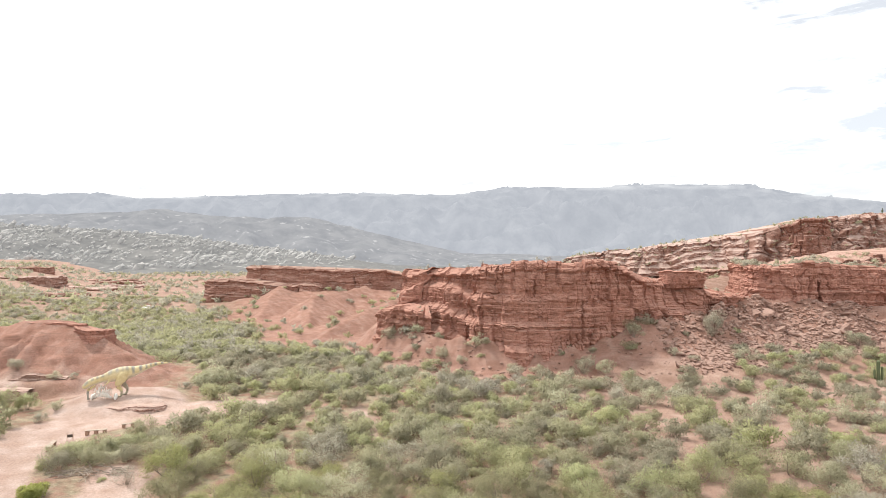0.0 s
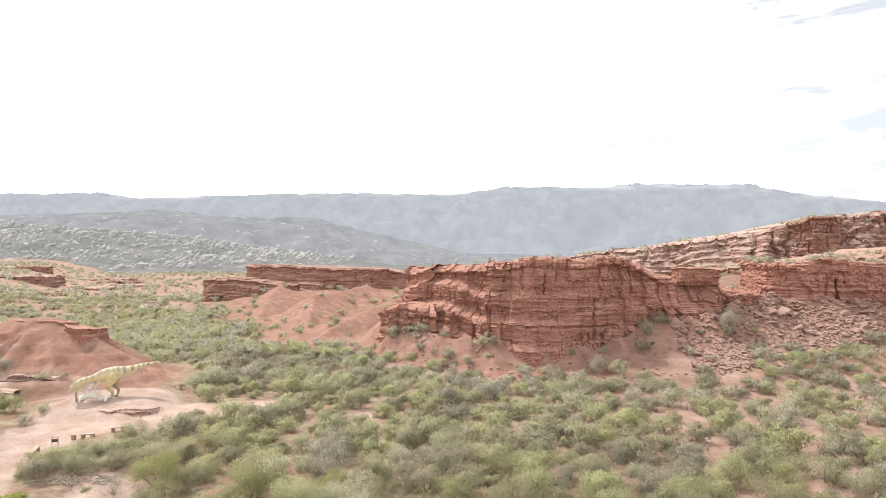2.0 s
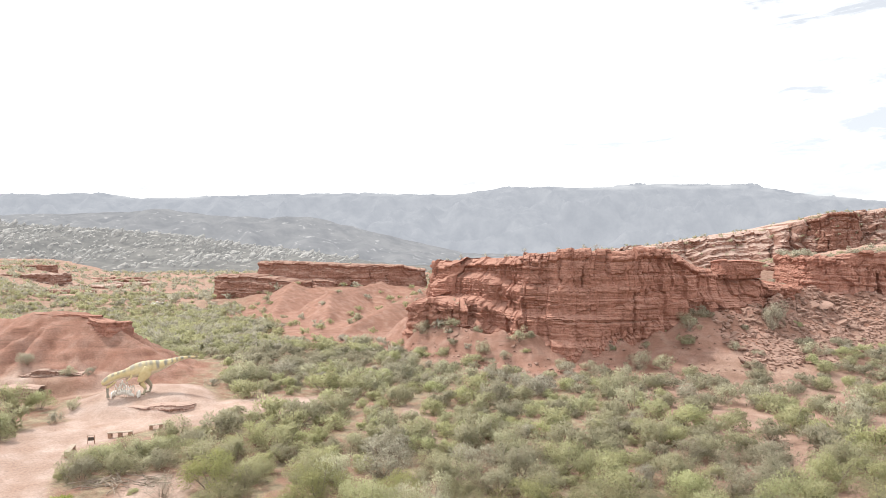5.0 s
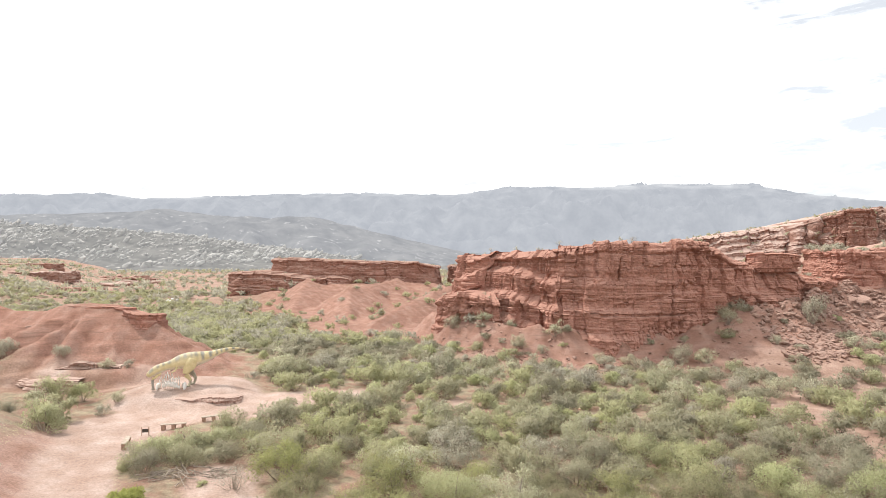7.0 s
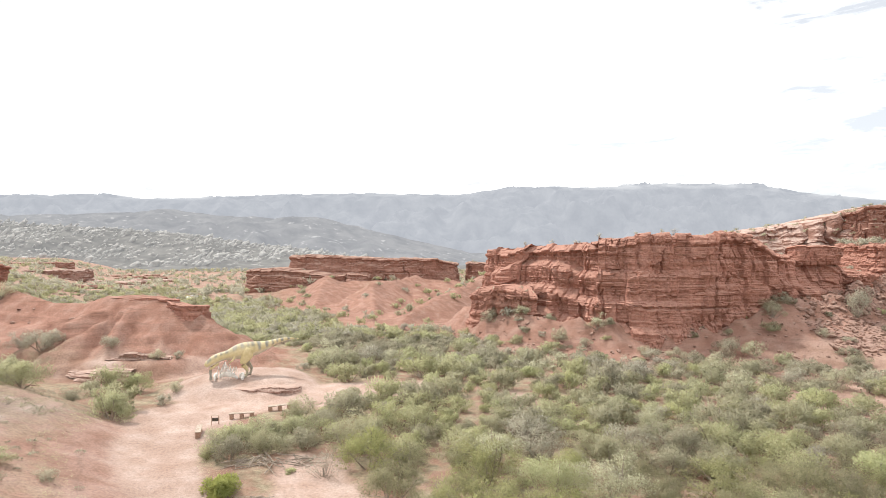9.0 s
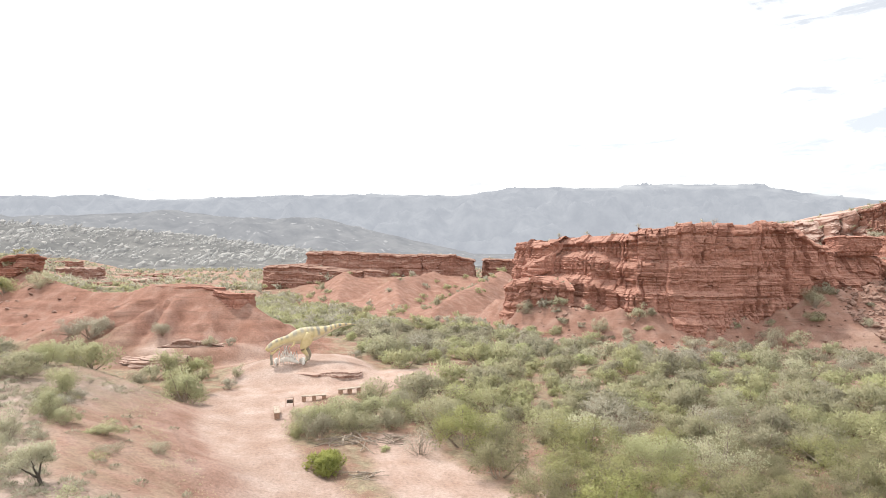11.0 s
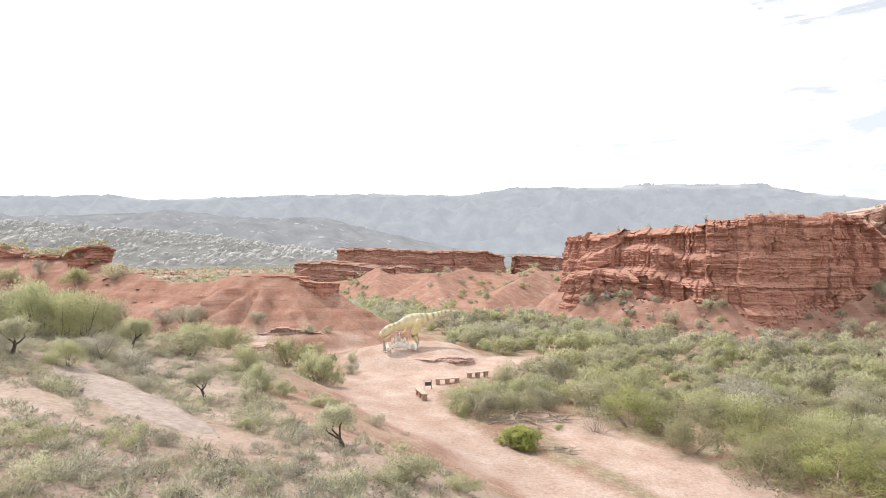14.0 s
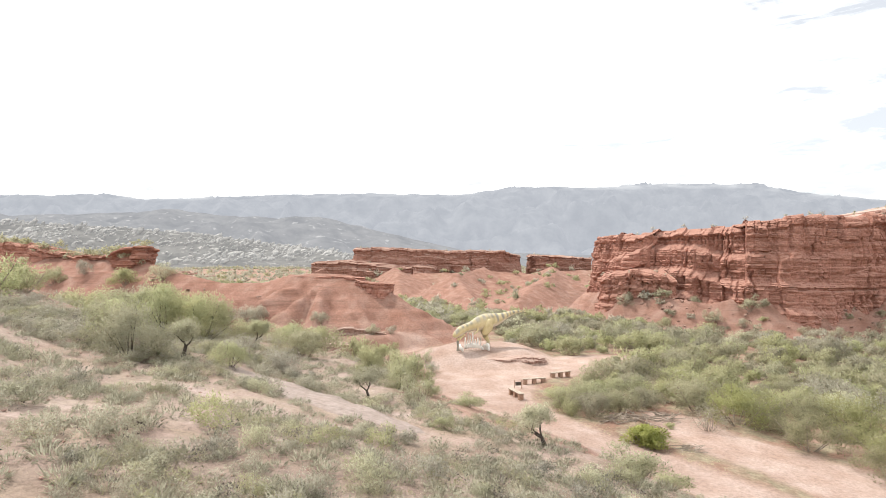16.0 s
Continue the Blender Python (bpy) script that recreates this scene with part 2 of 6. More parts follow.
# ---- helpers of the place ----
def grid_noise(x, y, seed=0):
    """Smooth lattice noise, 0 to 1."""
    x, y = np.asarray(x, float), np.asarray(y, float)
    i, j = np.floor(x).astype(np.int64), np.floor(y).astype(np.int64)
    fx, fy = x - i, y - j
    fx, fy = fx * fx * (3 - 2 * fx), fy * fy * (3 - 2 * fy)
    a, b, c, d = rand2(i, j, seed), rand2(i + 1, j, seed), rand2(i, j + 1, seed), rand2(i + 1, j + 1, seed)
    return (a * (1 - fx) + b * fx) * (1 - fy) + (c * (1 - fx) + d * fx) * fy


def rand2(i, j, seed=0):
    h = (np.atleast_1d(np.asarray(i, np.int64)) * 374761393 + np.atleast_1d(np.asarray(j, np.int64)) * 668265263 + seed * 982451653) & 0xFFFFFFFF
    h = ((h ^ (h >> 13)) * 1274126177) & 0xFFFFFFFF
    h = ((h ^ (h >> 15)) * 2246822519) & 0xFFFFFFFF
    return ((h ^ (h >> 16)) & 0xFFFF) / 65535.0


def fbm(x, y, seed=0, octaves=4):
    s, a, t = 0.0, 1.0, 0.0
    for k in range(octaves):
        s = s + a * (grid_noise(np.asarray(x) * 2 ** k, np.asarray(y) * 2 ** k, seed + k) - 0.5)
        t += a
        a *= 0.5
    return s / t * 2


def line_near(x, y, pts):
    """Distance to a polyline in plan, and its third (and fourth) value at the nearest place."""
    best = np.full(np.shape(x), 1e9)
    vals = [np.zeros(np.shape(x)) for _ in pts[0][2:]]
    for p, q in zip(pts[:-1], pts[1:]):
        dx, dy = q[0] - p[0], q[1] - p[1]
        u = np.clip(((x - p[0]) * dx + (y - p[1]) * dy) / (dx * dx + dy * dy), 0, 1)
        d = np.hypot(x - p[0] - u * dx, y - p[1] - u * dy)
        near = d < best
        best = np.where(near, d, best)
        for k in range(len(vals)):
            vals[k] = np.where(near, p[2 + k] + u * (q[2 + k] - p[2 + k]), vals[k])
    return best, vals


def smax(a, b, k=0.6):
    h = np.clip(0.5 + 0.5 * (a - b) / k, 0, 1)
    return b * (1 - h) + a * h + k * h * (1 - h)


def step(x, a, b):
    t = np.clip((x - a) / (b - a), 0, 1)
    return t * t * (3 - 2 * t)


# paths and bare ground: x, y, half width
PATH_LINE = [(-24, 30, 3.0), (-31, 37, 3.0), (-37.5, 44.5, 3.4), (-42.5, 52, 4.2), (-44.0, 60, 4.8), (-41.5, 66, 4.6), (-34, 70.5, 4.4), (-26, 75.5, 2.6), (-23, 78, 1.5)]
WASH_LINE = [(-29.5, 51.5, 2.0), (-28.0, 46.5, 2.6), (-24.5, 41.0, 3.0), (-19.0, 35.0, 3.6), (-14, 29, 4.0)]
TRAIL_LINE = [(-12.5, 77.5, 0.2), (-11, 73, 0.9), (-9.4, 68, 0.3), (-7.0, 60, -0.3), (-5.6, 54, 0.1)]
RIDGE_LINE = [(-52.0, 89.0, 4.6), (-55.5, 90.2, 6.4), (-59.5, 91.5, 7.6), (-67.0, 92.0, 7.6), (-71.5, 94, 6.3), (-79, 98, 6.0), (-87, 102, 7.3), (-97, 108.8, 9.3), (-104, 112, 9.5), (-112, 115.6, 9.6), (-121, 119.5, 10.4), (-130, 124, 11.0), (-175, 150, 10.5)]
TALUS_LINE = [(-16, 133, 3.0), (-12, 122, 2.6), (-6, 116.5, 3.2), (2, 109, 2.2), (9, 107, 1.4), (15, 107, 1.2), (21.5, 108, 0.3), (28, 109, 1.8), (36, 110.5, 4.6), (50, 114.5, 6.0), (62, 122, 8.2), (72, 129, 8.4), (82, 127, 7.2), (100, 128, 6.5), (140, 134, 6.0)]
MOUND_LINE = [(-37, 152, -2.0), (-40, 170, 0.6), (-42.5, 188, 4.6), (-39.5, 204, 4.4), (-31, 226, 5.2)]
MOUND_LINE_2 = [(-58, 178, -2.4), (-60, 194, 0.8), (-61, 208, 4.2), (-64, 226, 5.2)]
MOUND_LINE_3 = [(-31, 134, -2.0), (-27.5, 149, 0.4), (-22, 164, 2.4), (-12, 190, 4.6), (-5, 232, 5.6)]
FAR_FOOT = [(-104, 228, -2.4), (-94, 223, -1.2), (-83, 226, -0.8), (-66, 228, 3.0), (-22, 227, 4.0), (14, 236, 3.6)]
HILL_A, HILL_N = (-47.0, 60.0), (-0.863, -0.504)


def hill_dist(x, y):
    return (x - HILL_A[0]) * HILL_N[0] + (y - HILL_A[1]) * HILL_N[1]


def bank(x, y):
    """1 on the bare reddish bank between the hillside and the path."""
    d = hill_dist(x, y)
    return step(x, -52, -47.5) * step(d, 0.5, 2.0) * step(10.5 - d, 0, 2.5) * step(y, 33, 37)


def height(x, y):
    x, y = np.asarray(x, float), np.asarray(y, float)
    z = np.interp(x, [-60, -36, -28, -11, 30, 60], [-0.5, -0.5, -1.1, -2.1, -3.4, -3.6])
    far = step(y, 90, 190)
    z = z * (1 - far) - 2.9 * far
    z = z - 2.5 * step(y, 260, 420) - 6 * step(y, 500, 900) - 90 * step(y, 620, 1600) - 130 * step(y, 1600, 2700)
    z = z + 0.55 * fbm(x / 14, y / 14, 3) + 0.14 * fbm(x / 2.6, y / 2.6, 9, 3)
    d = hill_dist(x, y) + 1.6 * fbm(x / 11, y / 11, 21)
    hill = np.interp(d, [-3000, -40, 0, 2.6, 8.5, 13.5, 19, 26, 31, 40, 80, 200], [-1500, -9, -0.5, 0.8, 3.3, 4.1, 5.7, 7.2, 9.3, 11.0, 13, 14])
    hill = hill - 7 * step(y - 0.35 * (x + 60), 54, 92) + 0.16 * fbm(x / 1.7, y / 1.7, 27, 3)
    z = smax(z, hill, 0.5)
    dr, (zr,) = line_near(x, y, RIDGE_LINE)
    gully = 1.5 * (grid_noise(x / 3.1, (x * 0.2 + y) / 17, 31) - 0.5) + 0.25 * fbm(x / 2, y / 3, 33, 3)
    ang = np.arctan2(y - 93, x + 62)
    # spurs that run down from the level top, with sharp gullies between them
    spur = np.abs((ang * 2.3 + 0.5 * fbm(ang * 3, dr * 0.06, 35, 2)) % 1.0 - 0.5) * 2
    gully = 0.45 * gully + 3.0 * (spur ** 0.8 - 0.5) + 0.8 * (np.abs(grid_noise(ang * 15, dr * 0.12, 36) - 0.5) * 2 - 0.5)
    slope = zr + 0.25 * np.clip(2.2 - dr, 0, 3) - 0.56 * dr - gully * step(dr, 0.4, 6) * 0.62
    slope = slope + 0.16 * np.sin(slope * 4.4 + 0.5 * fbm(x / 6, y / 6, 37, 2)) * step(dr, 1.0, 4)
    z = smax(z, slope, 1.0)
    dt, (zt,) = line_near(x, y, TALUS_LINE)
    fan = 2.2 * (grid_noise(x / 6.5, y / 30, 41) - 0.5) + 0.6 * fbm(x / 2.2, y / 3.5, 43, 3)
    cone = 0.5 - 0.5 * np.cos(6.2832 * (x / 9.5 + 1.1 * fbm(x / 11, 0 * x, 45)))
    fan = fan * step(dt, 0.5, 5) + (1.8 * (1 - cone) * (0.35 + 1.1 * grid_noise(x / 9, 0 * x, 46)) - 0.4) * np.exp(-dt / 5.0)
    z = smax(z, zt - 6.0 * (1 - np.exp(-dt / 7.0)) - 0.30 * dt + fan, 1.0)
    db, (zb,) = line_near(x, y, [(45, 140, 11), (75, 165, 11), (110, 200, 10), (150, 250, 11), (260, 250, 20)])
    z = smax(z, zb - 0.30 * db + 1.2 * fbm(x / 16, y / 16, 47), 1.0)
    for k, line in enumerate((MOUND_LINE, MOUND_LINE_2, MOUND_LINE_3)):
        dm, (zm,) = line_near(x, y, line)
        rill = np.abs(grid_noise(x / 9.0 + 0.3 * y / 9, y / 40, 51 + k) - 0.5) * 2
        z = smax(z, zm - 0.50 * dm - 1.5 * (1 - rill) ** 2 * step(dm, 0.5, 7) + 0.4 * fbm(x / 7, y / 10, 55 + k), 0.6)
    df, (zf,) = line_near(x, y, FAR_FOOT)
    z = smax(z, zf - 0.33 * df + 0.9 * fbm(x / 6, y / 12, 57), 1.0)
    # the rise that carries the statue, with its broken front ledge, and the pale terrace behind it
    q = np.hypot((x + 42.0) / 7.4, (y - 74.6) / 6.0) + 0.22 * fbm(x / 3.2, y / 3.2, 63, 3)
    z = np.maximum(z, z + (0.78 - z) * step(1.32 - q, 0.0, 0.85)) + 0.10 * fbm(x / 1.3, y / 1.3, 65, 3) * step(1.2 - q, 0.0, 0.3)
    q2 = np.hypot((x + 57) / 8.0, (y - 81.5) / 4.0)
    z = np.maximum(z, z + (1.25 - z) * step(1.2 - q2, 0.0, 0.55))
    # level the path
    dp, (wp,) = line_near(x, y, PATH_LINE)
    on = step(wp + 1.5 - dp, 0, 1.8) * step(1.0 - q, -0.45, -0.15)
    on = np.where(q < 1.25, 0, on)
    z = z * (1 - on) + (-0.5 - 0.9 * step(x, -40, -24) * step(60 - y, 0, 25)) * on
    return z


def bare(x, y):
    """1 on paths and open sand, 0 in the scrub."""
    m = np.zeros(np.shape(x))
    for line in (PATH_LINE, WASH_LINE, TRAIL_LINE):
        d, (w,) = line_near(x, y, line)
        m = np.maximum(m, step(w + 0.9 + 0.7 * fbm(x / 2.0, y / 2.0, 61, 3) - d, 0, 1.0))
    q = np.hypot((x + 41.5) / 7.6, (y - 73.0) / 6.6)
    return np.maximum(m, step(1.15 - q, 0, 0.2))


def mesh_of(name, verts, faces, materials, smooth=False):
    me = bpy.data.meshes.new(name)
    me.from_pydata(np.asarray(verts, float).tolist(), [], [list(map(int, f)) for f in faces])
    for m in materials:
        me.materials.append(m)
    if smooth:
        me.polygons.foreach_set("use_smooth", [True] * len(me.polygons))
    me.update()
    return me


def sheet_faces(rows, cols, wrap=False):
    i, j = np.meshgrid(np.arange(rows - 1), np.arange(cols if wrap else cols - 1), indexing="ij")
    k = (j + 1) % cols
    return np.stack([i * cols + j, i * cols + k, (i + 1) * cols + k, (i + 1) * cols + j], -1).reshape(-1, 4)


def part(name, me, parent, label=""):
    ob = new(name, me)
    ob.parent = parent
    return tagged(ob, label)


# ---- the ground, one sheet to the horizon ----
def spaced(lo, hi, fine, first, last, growth=1.085):
    """Even fine steps from lo to hi, then ever wider ones out to first and last."""
    pts = list(np.arange(lo, hi, fine))
    d = fine
    while pts[-1] < last:
        d *= growth
        pts.append(pts[-1] + d)
    d, low = fine, []
    while (low[-1] if low else lo) > first:
        d *= growth
        low.append((low[-1] if low else lo) - d)
    return np.array(low[::-1] + pts)


gx, gy = spaced(-92, 82, 0.5, -3700, 3700), spaced(22, 132, 0.45, -1500, 4300)
NX, NY = len(gx), len(gy)
GX, GY = np.meshgrid(gx, gy)
GZ = height(GX, GY)
me = mesh_of("ground", np.stack([GX, GY, GZ], -1).reshape(-1, 3), sheet_faces(NY, NX), [M_GROUND], True)


def put_attr(me, name, values):
    a = me.attributes.new(name, "FLOAT", "POINT")
    a.data.foreach_set("value", np.clip(np.asarray(values, float).ravel(), 0, 1))


dr = line_near(GX, GY, RIDGE_LINE)[0]
dt = line_near(GX, GY, TALUS_LINE)[0]
dm = np.minimum(line_near(GX, GY, MOUND_LINE)[0], np.minimum(line_near(GX, GY, MOUND_LINE_2)[0], line_near(GX, GY, MOUND_LINE_3)[0]))
hd = hill_dist(GX, GY)
on_hill = step(hd, 0.5, 4) * step(62 - GY + 0.2 * GX + 12, 0, 10)
rough = fbm(GX / 5, GY / 5, 71)
red = np.maximum(step(12.0 - dr + 1.5 * rough, 0, 2.5), 0.85 * step(11 - dt + 2 * rough, 0, 5))
red = np.maximum(red, 0.85 * step(20 - dm + 4 * rough, 0, 8)) * (1 - on_hill)
red = np.maximum(red, 0.55 * step(GY, 190, 260) * step(rough, -0.25, 0.3))
on_bank = bank(GX + 1.5 * rough, GY + rough)
red = np.maximum(red, 0.75 * on_bank)
terrace = step(1.15 - np.hypot((GX + 57) / 9.5, (GY - 79.5) / 4.2), 0, 0.2)
put_attr(me, "reddish", red * (1 - 0.7 * terrace * step(rough, -0.3, 0.3)))
put_attr(me, "sandy", np.maximum(0.55 * step(GY, 185, 250) * step(-GX, 70, 110) * step(rough, -0.5, 0.1), np.maximum(0.45 * step(13 - dt + 2 * rough, 0, 5), np.maximum(np.maximum(bare(GX, GY), terrace * step(rough, -0.3, 0.3)), 0.35 * step(GX, 8, 22) * step(105 - GY, 0, 12)))))
mound = step(1.1 - np.hypot((GX + 42) / 7.0, (GY - 74) / 5.6), 0, 0.3)
put_attr(me, "stony", 0.12 * mound * step(rough, -0.2, 0.2) + on_hill * (1 - 0.8 * on_bank) * (0.72 + 0.28 * step(rough + 0.35, 0, 0.4)))
put_attr(me, "leafy", (1 - bare(GX, GY)) * step(20 - GX, 0, 14) * step(dr, 8, 13) * step(dt, 8, 13) * (1 - 0.6 * on_hill) * (1 - terrace) * step(dm, 10, 18) * (1 - 0.85 * step(GY, 175, 240)))
ground = tagged(new("ground", me), "pinkish sandy desert ground with red slopes and worn path", "ground", kind="structure")


# ---- cliffs ----
def resample(pts, spacing):
    pts = np.asarray(pts, float)
    seg = np.hypot(*np.diff(pts[:, :2], axis=0).T)
    s = np.concatenate([[0], np.cumsum(seg)])
    t = np.linspace(0, s[-1], max(int(s[-1] / spacing), 8))
    return t, np.stack([np.interp(t, s, pts[:, k]) for k in range(pts.shape[1])], 1)


TOPS, FACES = {}, {}


def cliff_mesh(name, front, back, seed, spacing=0.25, rows=60, thick=0.8, rough=1.0, cap=0.35, tops=14, materials=None, lean=1.0, slots=(), sandy=0.0, wave=0.8, treads=3, beds=1.0, gullies=0.0, joints=1.0):
    """A mass of layered rock. front: x, y, foot, top, setback along its face; back: x, y, top along its far side."""
    t, f = resample(front, spacing)
    # soften the corners of the plan, then take the outward normals (the face is drawn from its left to its right)
    ker = np.hanning(max(int(3.0 / spacing), 3) | 1)
    ker /= ker.sum()
    pad = len(ker) // 2
    for k in range(5):
        f[:, k] = np.convolve(np.pad(f[:, k], pad, mode="edge"), ker, "valid")
    tx, ty = np.gradient(f[:, 0]), np.gradient(f[:, 1])
    ln = np.hypot(tx, ty) + 1e-9
    nx, ny = ty / ln, -tx / ln
    v = np.linspace(0, 1, rows)[:, None]
    S = np.repeat(t[None], rows, 0)
    zb, zt, sb = f[:, 2][None], f[:, 3][None], f[:, 4][None]
    zt = zt + 0.5 * rough * fbm(S / 6, S * 0, seed + 1)[0:1] + 0.7 * rough * (rand2(np.floor(t / 2.3), 0, seed + 2)[None] - 0.5) + 0.8 * rough * (rand2(np.floor(t / 7.3), 0, seed + 38)[None] - 0.5)
    Z = zb + (zt - zb) * v
    zl = (Z + 0.5 * fbm(S / 22, Z / 40, seed + 3) + 0.012 * S) / thick
    zl = zl + 0.35 * np.sin(zl * 1.7 + seed)
    L = np.floor(zl)
    fl = zl - L
    hard = rand2(L, 0, seed + 4)
    width = (0.7 + 2.2 * rand2(L, 1, seed + 5)) * max(thick, 0.6)
    bs = S / width + 9 * rand2(L, 2, seed + 6) + 0.5 * fbm(S / 3, Z / 3, seed + 7)
    B = np.floor(bs)
    fb = bs - B
    fade = step(grid_noise(S / 4.5, L * 1.7, seed + 22), 0.25, 0.8)
    # thin beds within each course, upright joints where the rock is blocky
    zs = zl * 3.1 + 0.3 * fbm(S / 5, Z / 4, seed + 28, 2)
    LS2 = np.floor(zs)
    fs2 = zs - LS2
    blocky = joints * step(grid_noise(S / 11, Z / 5.5, seed + 29) + 0.35 * (0.55 - v), 0.30, 0.55)
    out = 0.85 * beds * (hard - 0.45) * fade + 0.38 * (rand2(L, B, seed + 8) - 0.5) * (0.25 + 0.75 * blocky) + 0.16 * (rand2(LS2, np.floor(S / 3.7 + 7 * rand2(LS2, 8, seed + 32)), seed + 30) - 0.5)
    zone = np.floor(v * 3.2 + 0.9 * grid_noise(S / 5, S * 0, seed + 23))
    ps = S / (2.4 + 3.4 * rand2(zone, 5, seed + 24)) / max(thick, 0.5) + 5 * rand2(zone, 6, seed + 25) + 0.35 * fbm(S / 2.5, Z / 2.5, seed + 26, 2)
    P = np.floor(ps)
    fp = np.minimum(ps - P, 1 - (ps - P))
    out = out + (0.3 + 0.7 * joints) * (rand2(P, zone, seed + 27) - 0.5) + 0.22 * np.sqrt(np.clip(fp * 2, 0, 1)) - 0.40 * np.exp(-(fp / 0.03) ** 2) * blocky
    joint = np.minimum(np.minimum(fb, 1 - fb) * width / 0.15, 1)
    bed = np.minimum(np.minimum(fl, 1 - fl) * thick / 0.12, 1)
    thin = np.minimum(np.minimum(fs2, 1 - fs2) * thick / 3.1 / 0.07, 1)
    out = out - 0.36 * (1 - joint) * (rand2(L, B, seed + 9) > 0.25) * blocky - 0.34 * beds * (1 - bed) * rand2(L, 3, seed + 19) ** 1.5 * step(grid_noise(S / 3.5, L * 2.3, seed + 33), 0.25, 0.6) - 0.06 * (1 - thin) * (rand2(LS2, 7, seed + 34) > 0.5)
    out = out + 3.2 * fbm(S / 13, Z / 26, seed + 10, 2) + 1.1 * fbm(S / 4.6, Z / 12, seed + 18, 2) + 0.42 * fbm(S / 1.9, Z / 3.5, seed + 11, 3) + 0.16 * fbm(S / 0.7, Z / 0.5, seed + 12, 2)
    out = out - gullies * (1 - np.abs(grid_noise(S / 7 + 0.4 * fbm(S / 9, Z / 5, seed + 39, 2), Z / 16, seed + 40) - 0.5) * 2) ** 3
    crack_at = S / 4.1 + 0.2 * fbm(S * 0, Z / 2.5, seed + 13, 3)
    cb = np.floor(crack_at)
    cf = (crack_at - cb - 0.5) * 4.1 + (rand2(cb, 0, seed + 14) - 0.5) * 3.2
    reach = rand2(cb, 1, seed + 15)
    out = out - 1.0 * np.exp(-(cf / 0.13) ** 2) * step(0.3 * rand2(cb, 2, seed + 20) + 0.06 - np.abs(v - reach), 0, 0.05) * (rand2(cb, 3, seed + 21) > 1 - 0.7 * joints)
    for s0, wide, deep, v0, v1 in slots:
        out = out - deep * (np.abs(S - s0) < wide * (0.6 + 0.4 * np.sin(v * 9))) * (v > v0) * (v < v1)
    out = out * rough
    # the setback goes in treads, each a near-upright face with a ledge over it
    tv = v * treads + 1.1 * (grid_noise(S / 8, S * 0, seed + 16) - 0.5) * step(v, 0, 0.2) * step(1 - v, 0, 0.2)
    terr = wave * (np.floor(tv) + step(tv - np.floor(tv), 0.66, 1.0)) / treads + (1 - wave) * v
    out = out - sb * np.clip(terr, 0, 1.05) * lean + cap * rough * step(v, 0.9, 0.93) - 0.3 * step(v, 0.985, 1.0)
    # sand resting on the ledges at its angle of repose
    hold = np.where(fbm(S / 4.5, Z / 3.5, seed + 31, 3) + 0.25 * (sb > 4) > 0.55 - sandy, 1.15, 9.0)
    wide_ker = np.hanning(max(int(2.2 / spacing), 3) | 1)
    sand = np.array([np.convolve(np.pad(r, len(wide_ker) // 2, mode="edge"), wide_ker / wide_ker.sum(), "valid") for r in out])
    for i in range(1, rows if sandy else 1):
        sand[i] = np.maximum(sand[i] - 0.3, sand[i - 1] - hold[i] * (Z[i] - Z[i - 1]))
    if sandy:
        out = np.maximum(out, sand - 0.1)
    X, Y = f[:, 0][None] + nx[None] * out, f[:, 1][None] + ny[None] * out
    bk = np.stack([np.interp(np.linspace(0, 1, len(t)), np.linspace(0, 1, len(back)), [p[k] for p in back]) for k in range(3)], 1)
    w = (np.linspace(0, 1, tops + 1)[1:, None]) ** 1.8
    TX = X[-1:] * (1 - w) + bk[:, 0][None] * w
    TY = Y[-1:] * (1 - w) + bk[:, 1][None] * w
    TZ = Z[-1:] * (1 - w) + bk[:, 2][None] * w + 0.5 * rough * fbm(TX / 5, TY / 5, seed + 17) * step(w, 0, 0.1) + 0.12 * rough
    rowsx, rowsy, rowsz = np.vstack([X, TX, TX[-1:]]), np.vstack([Y, TY, TY[-1:] + 0.5]), np.vstack([Z, TZ, TZ[-1:] * 0 - 6])
    n_rows = len(rowsx)
    keep = slice(rows, rows + max(tops - 5, 2))
    face = slice(int(rows * 0.35), rows, 3)
    FACES[name] = FACES.get(name, []) + [np.stack([rowsx[face], rowsy[face], rowsz[face]], -1).reshape(-1, 3)]
    TOPS[name] = TOPS.get(name, []) + [np.stack([rowsx[keep], rowsy[keep], rowsz[keep]], -1).reshape(-1, 3)]
    return mesh_of(name, np.stack([rowsx, rowsy, rowsz], -1).reshape(-1, 3), sheet_faces(n_rows, len(t)), materials or [M_CLIFF])


def cliff(name, label, front, back, seed, **kw):
    return tagged(new(name, cliff_mesh(name, front, back, seed, **kw)), label, "rock cliff", kind="structure")


